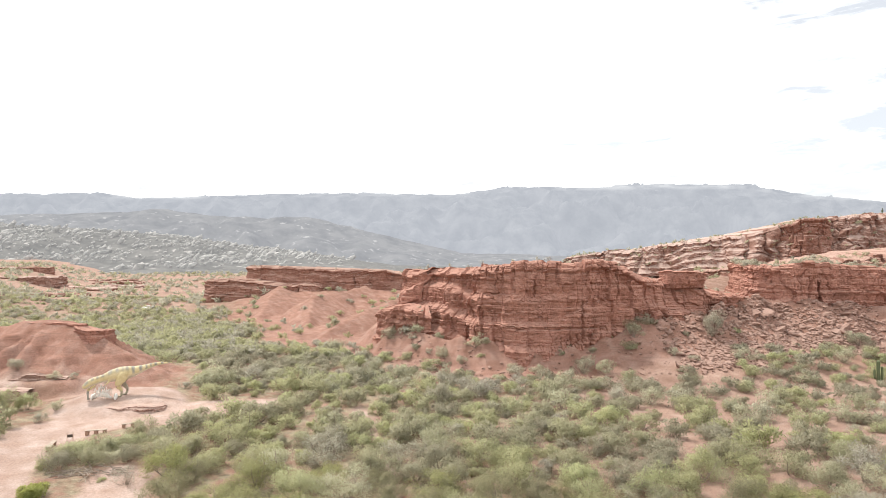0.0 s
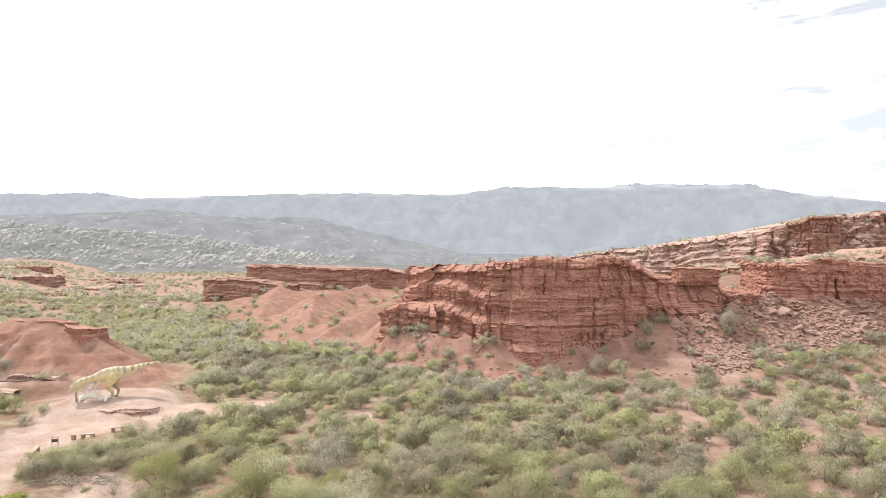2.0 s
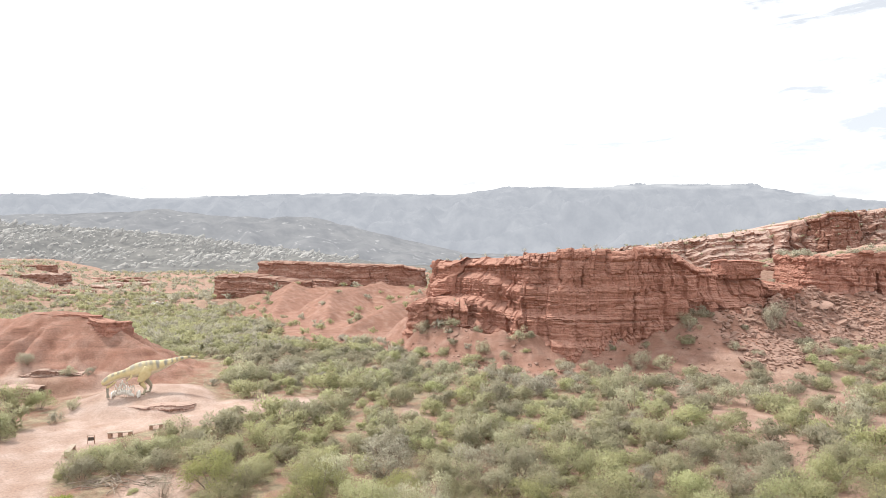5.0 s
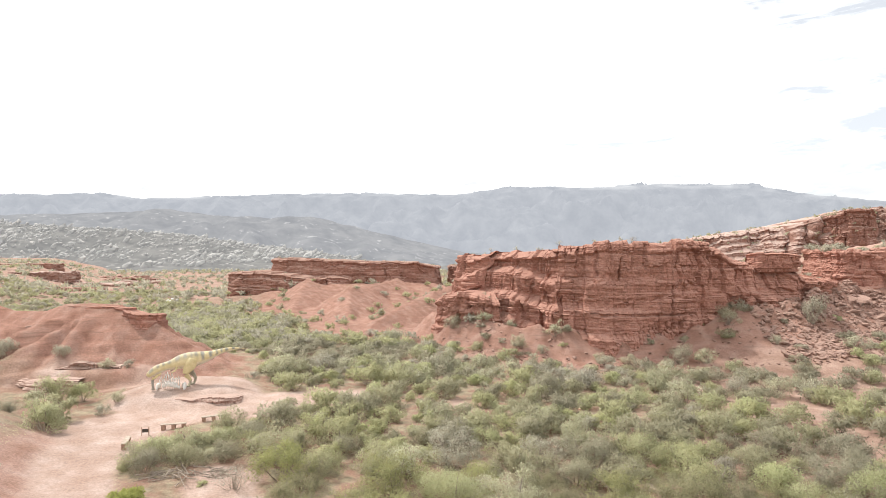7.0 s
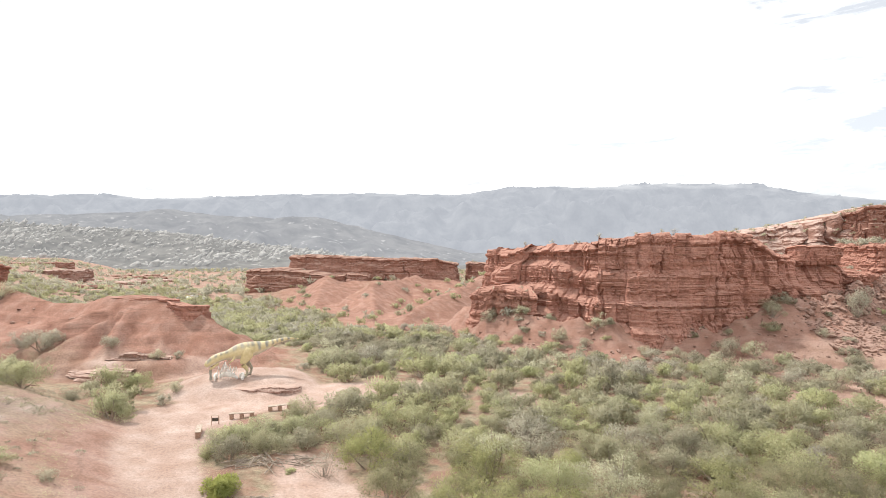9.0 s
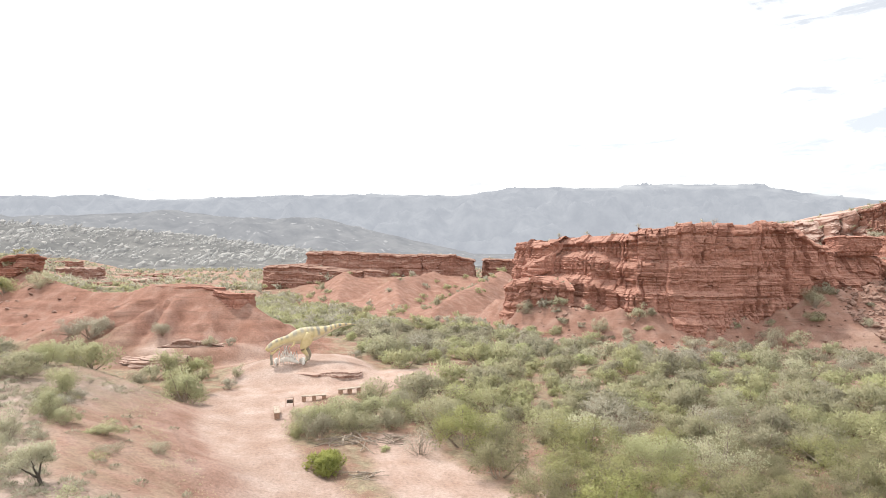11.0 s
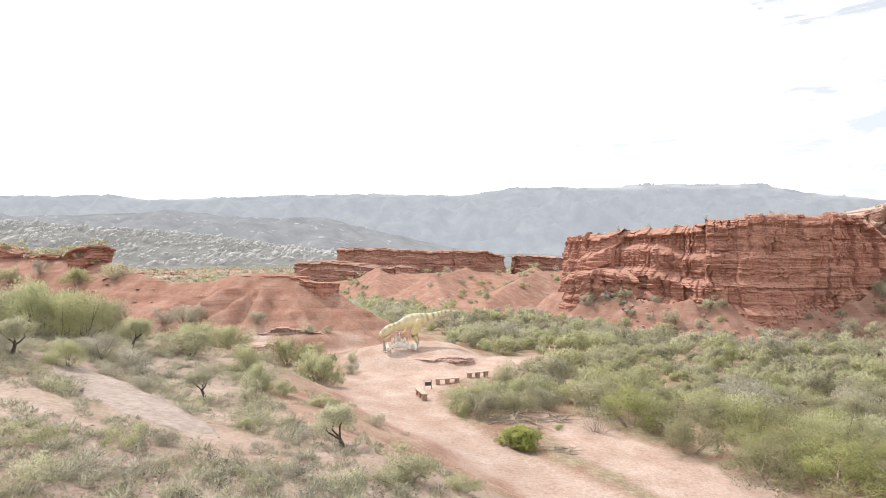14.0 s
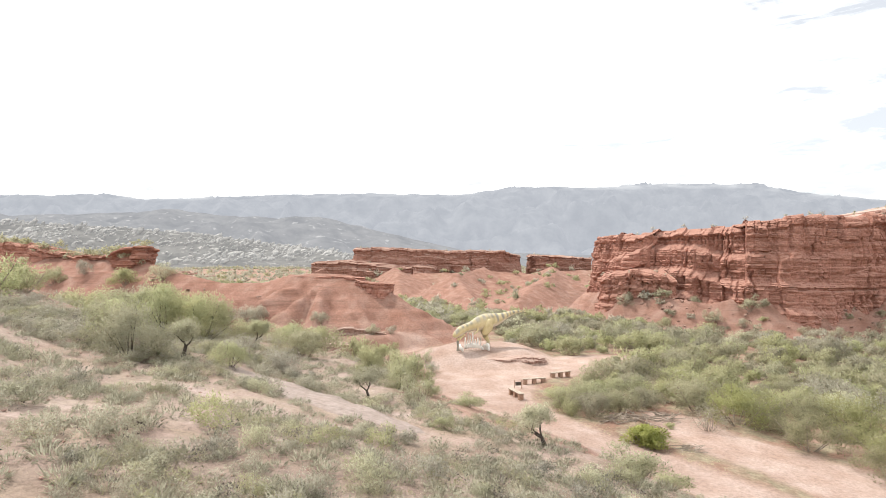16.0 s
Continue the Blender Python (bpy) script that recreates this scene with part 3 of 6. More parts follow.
cliff("mesa_cliff", "blocky layered red sandstone cliff with flat top",
      [(-9, 152, -2, 13.5, 1), (-13, 140, -2, 14.4, 1.5), (-13.5, 130, -2, 14.6, 4), (-10.5, 122, -2, 14.8, 8), (-5, 116.5, -2, 15.2, 9), (0.5, 111, -2, 15.5, 7.5), (4.5, 107.5, -2, 15.8, 5.5),
       (10, 106, -2, 16.2, 3.4), (16, 106.3, -2, 16.8, 3.2), (22, 107.5, -2, 17.1, 2.2), (28, 109, -2, 16.8, 2), (34.5, 110.6, -2, 16.4, 2.4), (37, 111.2, -2, 14.6, 3.4), (43, 113, -2, 13.4, 4), (48.5, 114.6, -2, 12.8, 4.2), (50.5, 115.3, -2, 11.6, 3), (57, 118, -2, 10.6, 2.6), (62.5, 122, -2, 9.2, 0.6), (65.5, 128, -2, 8.6, 1), (68, 135, -2, 8.4, 1)],
      [(2, 152, 13), (8, 146, 13.5), (20, 146, 14.5), (36, 142, 14), (50, 140, 12), (62, 141, 9)], 100, spacing=0.17, rows=112, thick=0.74, cap=0.6, sandy=0.42, wave=0.9, treads=4, beds=0.7, joints=1.3)
cliff("rock_knob", "overhanging red rock slab on the shoulder of the cliff",
      [(43.0, 119.5, 11.5, 14.2, 0.3), (43.8, 116.4, 11.5, 14.7, 0.2), (46.6, 115.0, 11.5, 14.9, 0.0), (49.6, 115.2, 11.5, 14.6, -0.7), (51.2, 117.0, 11.5, 14.1, -0.6), (51.0, 119.5, 11.5, 13.8, 0)],
      [(44.5, 121.5, 14.0), (47.5, 121.5, 14.3), (50.0, 121, 13.8)], 150, spacing=0.13, rows=24, thick=0.42, rough=0.5, cap=0.7)
cliff("mesa_cliff", "pale shelf of rock standing out at the cliff foot",
      [(-12, 131, -3, 5.5, 0.5), (-15.5, 126, -3, 6.2, 0.6), (-14.5, 121.5, -3, 6.6, 0.8), (-10, 118, -2.5, 7, 1), (-6.5, 116.6, -2, 6.5, 1), (-3, 117, -2, 6, 1.5)],
      [(-10, 132, 7), (-8, 126, 7.5), (-4, 122, 7.5)], 140, spacing=0.2, rows=40, thick=0.75)
cliff("block_cliff", "square red sandstone block cliff with dark slot",
      [(74, 150, 5, 15.5, 0.5), (69.5, 139, 5, 15.2, 0.5), (69.5, 131.5, 5, 15.0, 1.0), (73, 128.8, 5, 15.6, 1.2), (80, 128.4, 4, 16.2, 1.0), (88, 128.0, 4, 16.0, 1.0), (100, 129, 3, 15.2, 1.0), (118, 132, 3, 15.0, 1), (145, 136, 3, 15, 1)],
      [(80, 146, 13.0), (100, 150, 12.0), (150, 160, 12.0)], 180, spacing=0.24, rows=54, thick=0.85, sandy=0.3, slots=[(33.6, 0.75, 4.5, 0.24, 0.66)])
cliff("mesa_cliff", "long low red mesa with flat cap beyond the scrub",
      [(-72, 262, 0, 11.5, 1), (-80, 250, 1, 12.0, 1), (-80.5, 238, 0, 12.4, 1), (-77.5, 232.5, 0, 12.4, 1.2), (-66, 231, 0, 12.0, 1.6), (-53, 229, 0, 11.6, 1.5), (-36, 228, 0, 11.2, 1.5), (-24, 227.5, 0, 10.8, 1.2), (-17, 232, 0, 10.0, 1), (-14, 246, 0, 9, 1)],
      [(-66, 262, 11.5), (-50, 262, 11), (-30, 256, 10.5), (-20, 250, 10)], 220, spacing=0.33, rows=44, thick=0.9, rough=0.8, cap=0.8, beds=1.15, joints=0.35, materials=[M_CLIFF_FAR])
cliff("mesa_cliff", "lower red ledge under the long mesa",
      [(-88, 252, -2, 6, 1), (-97, 243, -2, 6.2, 1), (-97.5, 233, -2, 6.8, 1.2), (-92.5, 228.5, -2, 7.2, 1.5), (-82, 227.5, -2, 7.0, 2), (-72, 226.5, -1, 6.0, 2), (-64, 226, -2, 5.2, 2), (-56, 226.5, -2, 5.6, 2), (-48, 228, -2, 5.0, 1)],
      [(-82, 252, 7), (-76, 240, 8), (-60, 236, 7), (-50, 233, 6)], 260, spacing=0.33, rows=44, thick=0.85, rough=0.85, cap=0.6, beds=1.1, joints=0.45, materials=[M_CLIFF_FAR])
cliff("mesa_cliff", "small flat-topped red outcrop behind the mesa",
      [(-10, 252, 1, 8.8, 1), (-13, 243, 2, 9.2, 1), (-10.5, 238, 3, 9.6, 1), (-2, 236, 3, 9.2, 1), (8, 236, 3, 8.4, 1), (14, 242, 2, 8, 1)],
      [(-6, 254, 9), (4, 252, 9), (10, 250, 8)], 290, spacing=0.35, rows=30, thick=0.8, rough=0.8, cap=0.6, joints=0.4, materials=[M_CLIFF_FAR])
cliff("ridge_cliff", "broken pale pink ridge with red cliffs on top",
      [(66, 330, 4, 15, 3), (64, 300, 5, 15, 6), (78, 288, 5, 17.5, 9), (98, 280, 6, 20.5, 11), (118, 275, 7, 22.5, 11), (134, 271, 8, 24.5, 10), (147, 268, 8, 27.5, 9), (157, 265, 9, 31, 7), (176, 261, 10, 34, 7), (205, 256, 12, 35.5, 8), (250, 250, 14, 36, 8), (330, 240, 14, 37, 8)],
      [(90, 340, 15), (140, 340, 24), (200, 330, 33), (330, 320, 38)], 320, spacing=0.5, rows=72, thick=1.7, rough=1.5, sandy=0.7, treads=5, beds=0.45, gullies=2.6, materials=[M_CLIFF_PALE])
cliff("ridge_cliff", "square red sandstone knob on the pale ridge",
      [(155, 274, 16, 29.5, 0.5), (156.5, 264, 16, 31.0, 1), (161, 259.5, 16, 32.3, 1), (168, 258.5, 16, 32.6, 1), (174.5, 260.5, 16, 31.8, 1), (178, 270, 16, 30.5, 0.5)],
      [(160, 282, 30), (168, 284, 31), (174, 282, 30)], 340, spacing=0.3, rows=44, thick=1.2, rough=1.1, cap=0.8, materials=[M_CLIFF_FAR])
cliff("ridge_cliff", "low red ledge below the pale ridge",
      [(92, 215, 6, 10, 0.5), (90, 205, 7, 11, 1), (100, 198, 7, 12, 2), (120, 194, 8, 14, 2), (140, 190, 9, 17, 3), (165, 186, 9, 20, 3), (220, 180, 9, 23, 3)],
      [(110, 225, 12), (150, 225, 18), (220, 220, 24)], 360, spacing=0.4, rows=40, thick=1.3, rough=1.5, materials=[M_CLIFF_FAR])
cliff("ridge_cliff", "red sandstone rim with overhanging knob on the ridge",
      [(-165, 150, 5, 12.5, 0.5), (-150, 138, 6, 12.8, 0.6), (-136, 126.5, 6, 13.0, 0.8), (-124, 119.5, 6.5, 12.8, 0.8), (-117, 117, 6.8, 11.4, 0.8), (-112, 115.0, 7.4, 10.6, 0.6), (-106, 112, 7.4, 10.4, 0.3), (-101, 109.5, 7.2, 10.8, 0.0), (-98.5, 107.8, 7.2, 11.7, -0.7), (-96.3, 108.0, 7.0, 12.0, -1.0), (-95.8, 110.5, 6.5, 11.6, -0.4)],
      [(-162, 152, 12.5), (-140, 135, 12.5), (-122, 125, 11), (-105, 116, 10.6), (-99, 112, 11.3)], 400, spacing=0.25, rows=44, thick=0.6, rough=0.7, cap=0.7)
cliff("hill_rim", "thin red rock edge along the top of the bare hill",
      [(-68.8, 92.2, 7.2, 7.62, 0.1), (-66.5, 91.2, 7.2, 7.7, 0.1), (-63.0, 90.9, 7.2, 7.75, 0.1), (-60.0, 90.6, 7.2, 7.7, 0.1), (-57.4, 90.3, 6.9, 7.55, 0.1), (-56.6, 91.2, 6.8, 7.5, 0.1)],
      [(-68.0, 93.2, 7.5), (-63, 92.6, 7.7), (-57.4, 92.4, 7.4)], 430, spacing=0.14, rows=10, thick=0.3, rough=0.24, cap=0.12)
cliff("hill_rim", "square red rock knob at the end of the bare hill",
      [(-58.0, 90.4, 6.4, 7.45, 0.1), (-57.2, 89.9, 5.8, 7.2, 0.1), (-56.6, 89.4, 4.8, 7.0, 0.1), (-55.8, 88.8, 3.8, 6.8, 0.1), (-54.6, 88.6, 3.3, 6.7, 0.0), (-53.8, 89.3, 3.0, 6.6, 0.0), (-53.5, 91.0, 2.8, 6.5, 0.0), (-53.8, 93.4, 2.8, 6.3, 0.2)],
      [(-57.4, 92.2, 7.2), (-55.6, 92.4, 6.7), (-54.6, 93.2, 6.4)], 436, spacing=0.1, rows=40, thick=0.5, rough=0.34, cap=0.4)
cliff("ledge", "broken sandstone ledge below the statue",
      [(-44.0, 70.8, -0.9, 0.1, 0.5), (-42.4, 69.4, -0.9, 0.15, 1.0), (-40.8, 69.1, -0.9, 0.28, 1.0), (-39.2, 68.3, -0.9, 0.22, 1.0), (-37.8, 68.6, -0.9, 0.36, 0.9), (-36.4, 68.8, -0.9, 0.36, 0.6), (-35.4, 69.8, -0.9, 0.30, 0.4), (-34.8, 71.0, -0.9, 0.2, 0.3), (-35.0, 72.6, -0.9, 0.1, 0.2)],
      [(-43.6, 72.8, 0.3), (-40.5, 72.4, 0.42), (-37.0, 73.0, 0.3)], 450, spacing=0.09, rows=22, thick=0.34, rough=0.24, cap=0.06, tops=12, sandy=0.8, materials=[M_PALELEDGE])
cliff("ledge", "pale sandstone terrace edge below the red hill",
      [(-63.0, 81.4, -0.3, 0.6, 0.4), (-61.0, 79.9, -0.4, 1.15, 0.7), (-58.6, 78.9, -0.5, 1.65, 0.6), (-56.2, 78.3, -0.5, 1.75, 0.8), (-53.8, 78.7, -0.5, 1.5, 0.7), (-51.8, 79.7, -0.4, 1.0, 0.5), (-49.8, 81.2, -0.3, 0.6, 0.3)],
      [(-61.5, 83.5, 0.8), (-57, 82.6, 1.5), (-51.5, 83.4, 0.8)], 470, spacing=0.08, rows=26, thick=0.36, rough=0.6, cap=0.3, sandy=0.5, materials=[M_PALELEDGE])
cliff("ledge", "low broken pale sandstone step before the terrace",
      [(-65.0, 79.2, -0.7, 0.2, 0.3), (-62.4, 77.8, -0.7, 0.5, 0.5), (-60.0, 76.9, -0.7, 0.75, 0.6), (-57.6, 76.5, -0.7, 0.6, 0.6), (-55.6, 76.9, -0.7, 0.25, 0.4)],
      [(-64, 81.0, 0.4), (-60, 79.4, 0.8), (-56, 79.2, 0.4)], 480, spacing=0.08, rows=20, thick=0.3, rough=0.5, cap=0.22, sandy=0.6, materials=[M_PALELEDGE])

# low ledges on the far plain
random.seed(11)
for k in range(26):
    cx, cy = random.uniform(-340, -75), random.uniform(225, 450)
    if cx > -125 and cy < 300:
        cx -= 70
    wd, hi = random.uniform(14, 50), random.uniform(0.8, 2.2)
    z0 = float(height(np.array([cx]), np.array([cy]))[0])
    a = random.uniform(-0.3, 0.3)
    fr = [(cx + u * wd * math.cos(a) , cy + u * wd * math.sin(a) - 4 * (1 - abs(2 * u) ** 2) + (8 if abs(u) > 0.49 else 0), z0 - 5.0, z0 + hi * (1 - 0.5 * abs(u)), 0.5) for u in (-0.5, -0.4, -0.2, 0.0, 0.2, 0.4, 0.5)]
    bk = [(cx + u * wd * 0.8, cy + 9, z0 + hi * 0.7) for u in (-0.5, 0, 0.5)]
    cliff("low_ledge", "low red sandstone ledge on the scrubby plain", fr, bk, 500 + 20 * k, spacing=0.6, rows=14, thick=0.7, rough=0.9, materials=[M_CLIFF_FAR if k % 2 else M_CLIFF_PALE])


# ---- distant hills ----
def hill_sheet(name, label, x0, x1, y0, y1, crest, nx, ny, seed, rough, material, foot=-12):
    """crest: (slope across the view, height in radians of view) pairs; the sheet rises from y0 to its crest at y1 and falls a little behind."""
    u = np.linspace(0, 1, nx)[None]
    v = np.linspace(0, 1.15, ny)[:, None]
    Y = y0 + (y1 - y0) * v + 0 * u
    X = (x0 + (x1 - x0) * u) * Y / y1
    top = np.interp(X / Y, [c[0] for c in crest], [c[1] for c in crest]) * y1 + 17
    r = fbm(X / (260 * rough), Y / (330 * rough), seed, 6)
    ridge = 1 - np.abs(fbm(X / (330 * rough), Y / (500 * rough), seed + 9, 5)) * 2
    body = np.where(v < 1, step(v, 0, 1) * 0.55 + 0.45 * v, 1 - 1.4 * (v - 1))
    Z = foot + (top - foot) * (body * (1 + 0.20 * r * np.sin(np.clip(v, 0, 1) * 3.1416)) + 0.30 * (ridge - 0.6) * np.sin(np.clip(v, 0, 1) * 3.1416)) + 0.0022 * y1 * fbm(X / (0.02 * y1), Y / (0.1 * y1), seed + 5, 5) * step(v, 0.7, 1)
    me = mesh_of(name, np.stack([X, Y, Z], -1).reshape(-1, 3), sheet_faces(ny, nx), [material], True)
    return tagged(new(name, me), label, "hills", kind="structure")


# the air's haze is a glow mixed into these hill surfaces
M_BOULDERHILL = far_mat("scrub_hill_haze", (0.055, 0.054, 0.050), (0.15, 0.144, 0.132), (0.41, 0.412, 0.415), 0.30, 0.03, (0.40, 0.375, 0.35), 0.60)
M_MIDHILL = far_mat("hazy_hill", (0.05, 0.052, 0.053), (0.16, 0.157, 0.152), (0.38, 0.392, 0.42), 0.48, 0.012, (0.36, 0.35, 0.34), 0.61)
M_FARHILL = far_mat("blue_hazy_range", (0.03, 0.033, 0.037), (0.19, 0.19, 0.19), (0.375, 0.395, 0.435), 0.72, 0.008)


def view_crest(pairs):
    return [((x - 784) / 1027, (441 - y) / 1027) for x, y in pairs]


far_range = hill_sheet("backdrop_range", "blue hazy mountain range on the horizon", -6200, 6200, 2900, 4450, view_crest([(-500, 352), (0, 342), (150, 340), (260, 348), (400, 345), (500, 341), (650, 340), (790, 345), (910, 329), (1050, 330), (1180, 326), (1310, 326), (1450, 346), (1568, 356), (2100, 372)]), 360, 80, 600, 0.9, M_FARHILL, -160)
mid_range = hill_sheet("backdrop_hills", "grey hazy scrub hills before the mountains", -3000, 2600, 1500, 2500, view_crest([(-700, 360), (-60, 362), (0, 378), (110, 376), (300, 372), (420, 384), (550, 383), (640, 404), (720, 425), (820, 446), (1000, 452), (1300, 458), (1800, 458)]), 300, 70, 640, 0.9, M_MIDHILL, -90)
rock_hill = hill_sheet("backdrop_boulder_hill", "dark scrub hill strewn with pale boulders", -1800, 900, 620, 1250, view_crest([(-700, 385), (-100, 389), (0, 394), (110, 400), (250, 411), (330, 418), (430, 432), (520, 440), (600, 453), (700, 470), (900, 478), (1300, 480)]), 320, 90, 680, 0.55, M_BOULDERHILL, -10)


# ---- low cloud lying on the crest of the range ----
def cloud_mat():
    m, n, l, b = mat("low_cloud_glow", 1.0, 0.0)
    uv = attr(n, "edge")
    f = noise_of(n, l, coords(n, l, "Object", (0.0015, 0.0015, 0.006)), 1.6, 7, 0.62)
    mul = n.new("ShaderNodeMath")
    mul.operation = "MULTIPLY"
    l.new(uv, mul.inputs[0])
    l.new(ramp(n, l, f, [(0.45, grey(0)), (0.60, grey(1))]), mul.inputs[1])
    # the cloud's sunlit white is emission put into the material
    em, tr, mx = n.new("ShaderNodeEmission"), n.new("ShaderNodeBsdfTransparent"), n.new("ShaderNodeMixShader")
    em.inputs["Color"].default_value = (0.55, 0.56, 0.57, 1)
    em.inputs["Strength"].default_value = 1.0
    l.new(mul.outputs[0], mx.inputs["Fac"])
    l.new(tr.outputs[0], mx.inputs[1])
    l.new(em.outputs[0], mx.inputs[2])
    l.new(mx.outputs[0], n["Material Output"].inputs["Surface"])
    return m


cu, cv = np.meshgrid(np.linspace(-1, 1, 160), np.linspace(0, 1, 14))
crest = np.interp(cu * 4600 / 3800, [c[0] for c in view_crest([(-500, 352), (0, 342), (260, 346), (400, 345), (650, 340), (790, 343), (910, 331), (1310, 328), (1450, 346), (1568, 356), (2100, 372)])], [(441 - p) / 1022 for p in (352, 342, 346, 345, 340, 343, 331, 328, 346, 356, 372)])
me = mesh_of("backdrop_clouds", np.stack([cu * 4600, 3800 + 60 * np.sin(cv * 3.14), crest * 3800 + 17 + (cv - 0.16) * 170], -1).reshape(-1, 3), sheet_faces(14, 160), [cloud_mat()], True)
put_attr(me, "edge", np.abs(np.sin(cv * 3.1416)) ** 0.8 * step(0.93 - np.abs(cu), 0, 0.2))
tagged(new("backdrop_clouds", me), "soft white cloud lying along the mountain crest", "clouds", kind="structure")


# ---- plants ----
# quick look-up of the ground's height and the scrub's density
LX, LY = np.linspace(-230, 120, 876), np.linspace(15, 270, 638)
LGX, LGY = np.meshgrid(LX, LY)
LZ = height(LGX, LGY)


def look_up(table, x, y):
    u, v = (x + 230) / 0.4, (y - 15) / (255 / 637)
    i, j = min(max(int(u), 0), 874), min(max(int(v), 0), 636)
    a, b = min(max(u - i, 0), 1), min(max(v - j, 0), 1)
    return float((table[j, i] * (1 - a) + table[j, i + 1] * a) * (1 - b) + (table[j + 1, i] * (1 - a) + table[j + 1, i + 1] * a) * b)


def ground_z(x, y):
    return look_up(LZ, x, y)

def tube(points, radii, seg=5):
    """Verts and faces of a tapered round bar along points."""
    pts = [Vector(p) for p in points]
    vs, fs = [], []
    for k, p in enumerate(pts):
        d = (pts[min(k + 1, len(pts) - 1)] - pts[max(k - 1, 0)]).normalized()
        a = d.orthogonal().normalized()
        b = d.cross(a)
        for s in range(seg):
            an = 6.28319 * s / seg
            vs.append(tuple(p + (a * math.cos(an) + b * math.sin(an)) * radii[k]))
    for k in range(len(pts) - 1):
        for s in range(seg):
            t = (s + 1) % seg
            fs.append((k * seg + s, k * seg + t, (k + 1) * seg + t, (k + 1) * seg + s))
    fs.append(tuple(range(seg))[::-1])
    fs.append(tuple(len(vs) - seg + s for s in range(seg)))
    return vs, fs


def join(pieces):
    vs, fs = [], []
    for v, f in pieces:
        o = len(vs)
        vs += [tuple(p) for p in v]
        fs += [tuple(i + o for i in q) for q in f]
    return vs, fs


def leaves(rng, centers, sizes, count, leaf, flat=0.5):
    """Many small leaf sprays round clump centres: a triangle each, denser towards the clumps' outer side."""
    c = rng.integers(0, len(centers), count)
    d = rng.normal(size=(count, 3))
    d /= np.linalg.norm(d, axis=1)[:, None]
    r = rng.random(count) ** 0.4
    p = np.asarray(centers)[c] + d * (r * np.asarray(sizes)[c])[:, None] * np.array([1, 1, 0.8])
    a = rng.normal(size=(count, 3)) + d * 0.9 + np.array([0, 0, flat])
    a /= np.linalg.norm(a, axis=1)[:, None]
    b = np.cross(a, rng.normal(size=(count, 3)))
    b /= np.linalg.norm(b, axis=1)[:, None] + 1e-9
    s = leaf * (0.6 + 0.8 * rng.random(count))[:, None]
    tri = np.stack([p - b * s * 0.36, p + b * s * 0.36, p + a * s * 1.7], 1)
    mid_ = np.asarray(centers).mean(0) * np.array([1, 1, 0.35])
    out = p - mid_
    nrm = d * 0.55 + out / (np.linalg.norm(out, axis=1)[:, None] + 1e-6) * 0.75 + np.array([0, 0, 0.15]) + rng.normal(size=(count, 3)) * 0.12
    ok = tri[:, :, 2].min(1) > 0.02
    return tri[ok], nrm[ok] / np.linalg.norm(nrm[ok], axis=1)[:, None]


def tri_mesh(name, tri, material, nrm=None):
    """Loose triangles; nrm bends each one's shading towards the outside of its clump."""
    tri = np.asarray(tri, float)
    if nrm is None:
        return mesh_of(name, tri.reshape(-1, 3), np.arange(len(tri) * 3).reshape(-1, 3), [material])
    flip = (np.cross(tri[:, 1] - tri[:, 0], tri[:, 2] - tri[:, 0]) * nrm).sum(1) < 0
    tri = np.where(flip[:, None, None], tri[:, [1, 0, 2]], tri)
    me = mesh_of(name, tri.reshape(-1, 3), np.arange(len(tri) * 3).reshape(-1, 3), [material], True)
    me.normals_split_custom_set_from_vertices(np.repeat(nrm, 3, axis=0).tolist())
    return me


def dome(rng, clumps, low=0.25, flare=0.25):
    """Clump centres of a rounded bush, radius 1 and height about 1."""
    cs, ss = [], []
    for k in range(clumps):
        an, h = rng.uniform(0, 6.283), rng.uniform(low, 0.82)
        rad = rng.uniform(0.1, 0.82) * math.sqrt(max(1 - (h - 0.3) ** 2 * 1.6, 0.1))
        cs.append((rad * math.cos(an), rad * math.sin(an), h * (1 + flare * rng.normal() * 0.5)))
        ss.append(rng.uniform(0.2, 0.36))
    return cs, ss


def shrub(name, label, category, seed, material, count, leaf, clumps=14, low=0.25, twigs=10, tall=1.0, wood=None, group="", stem=1.0):
    rng = np.random.default_rng(seed)
    cs, ss = dome(rng, clumps, low)
    cs = [(x, y, z * tall) for x, y, z in cs]
    root = tagged(new(name), label, category, group)
    tri, nrm = leaves(rng, cs, ss, count, leaf)
    part("foliage", tri_mesh(name + "_foliage", tri, material, nrm), root)
    bars = []
    for k in range(twigs):
        c = np.array(cs[k % len(cs)])
        s = rng.normal(size=3) * 0.05
        bars.append(tube([(s[0], s[1], -0.12), c * 0.45 + s + np.array([0, 0, -0.08]), c + rng.normal(size=3) * 0.06, c * 1.12 + rng.normal(size=3) * 0.1], [0.030 * stem, 0.022 * stem, 0.012 * stem, 0.004 * stem], 3))
    vs, fs = join(bars)
    part("woody_base", mesh_of(name + "_stems", vs, fs, [wood or M_TWIG]), root)
    return root


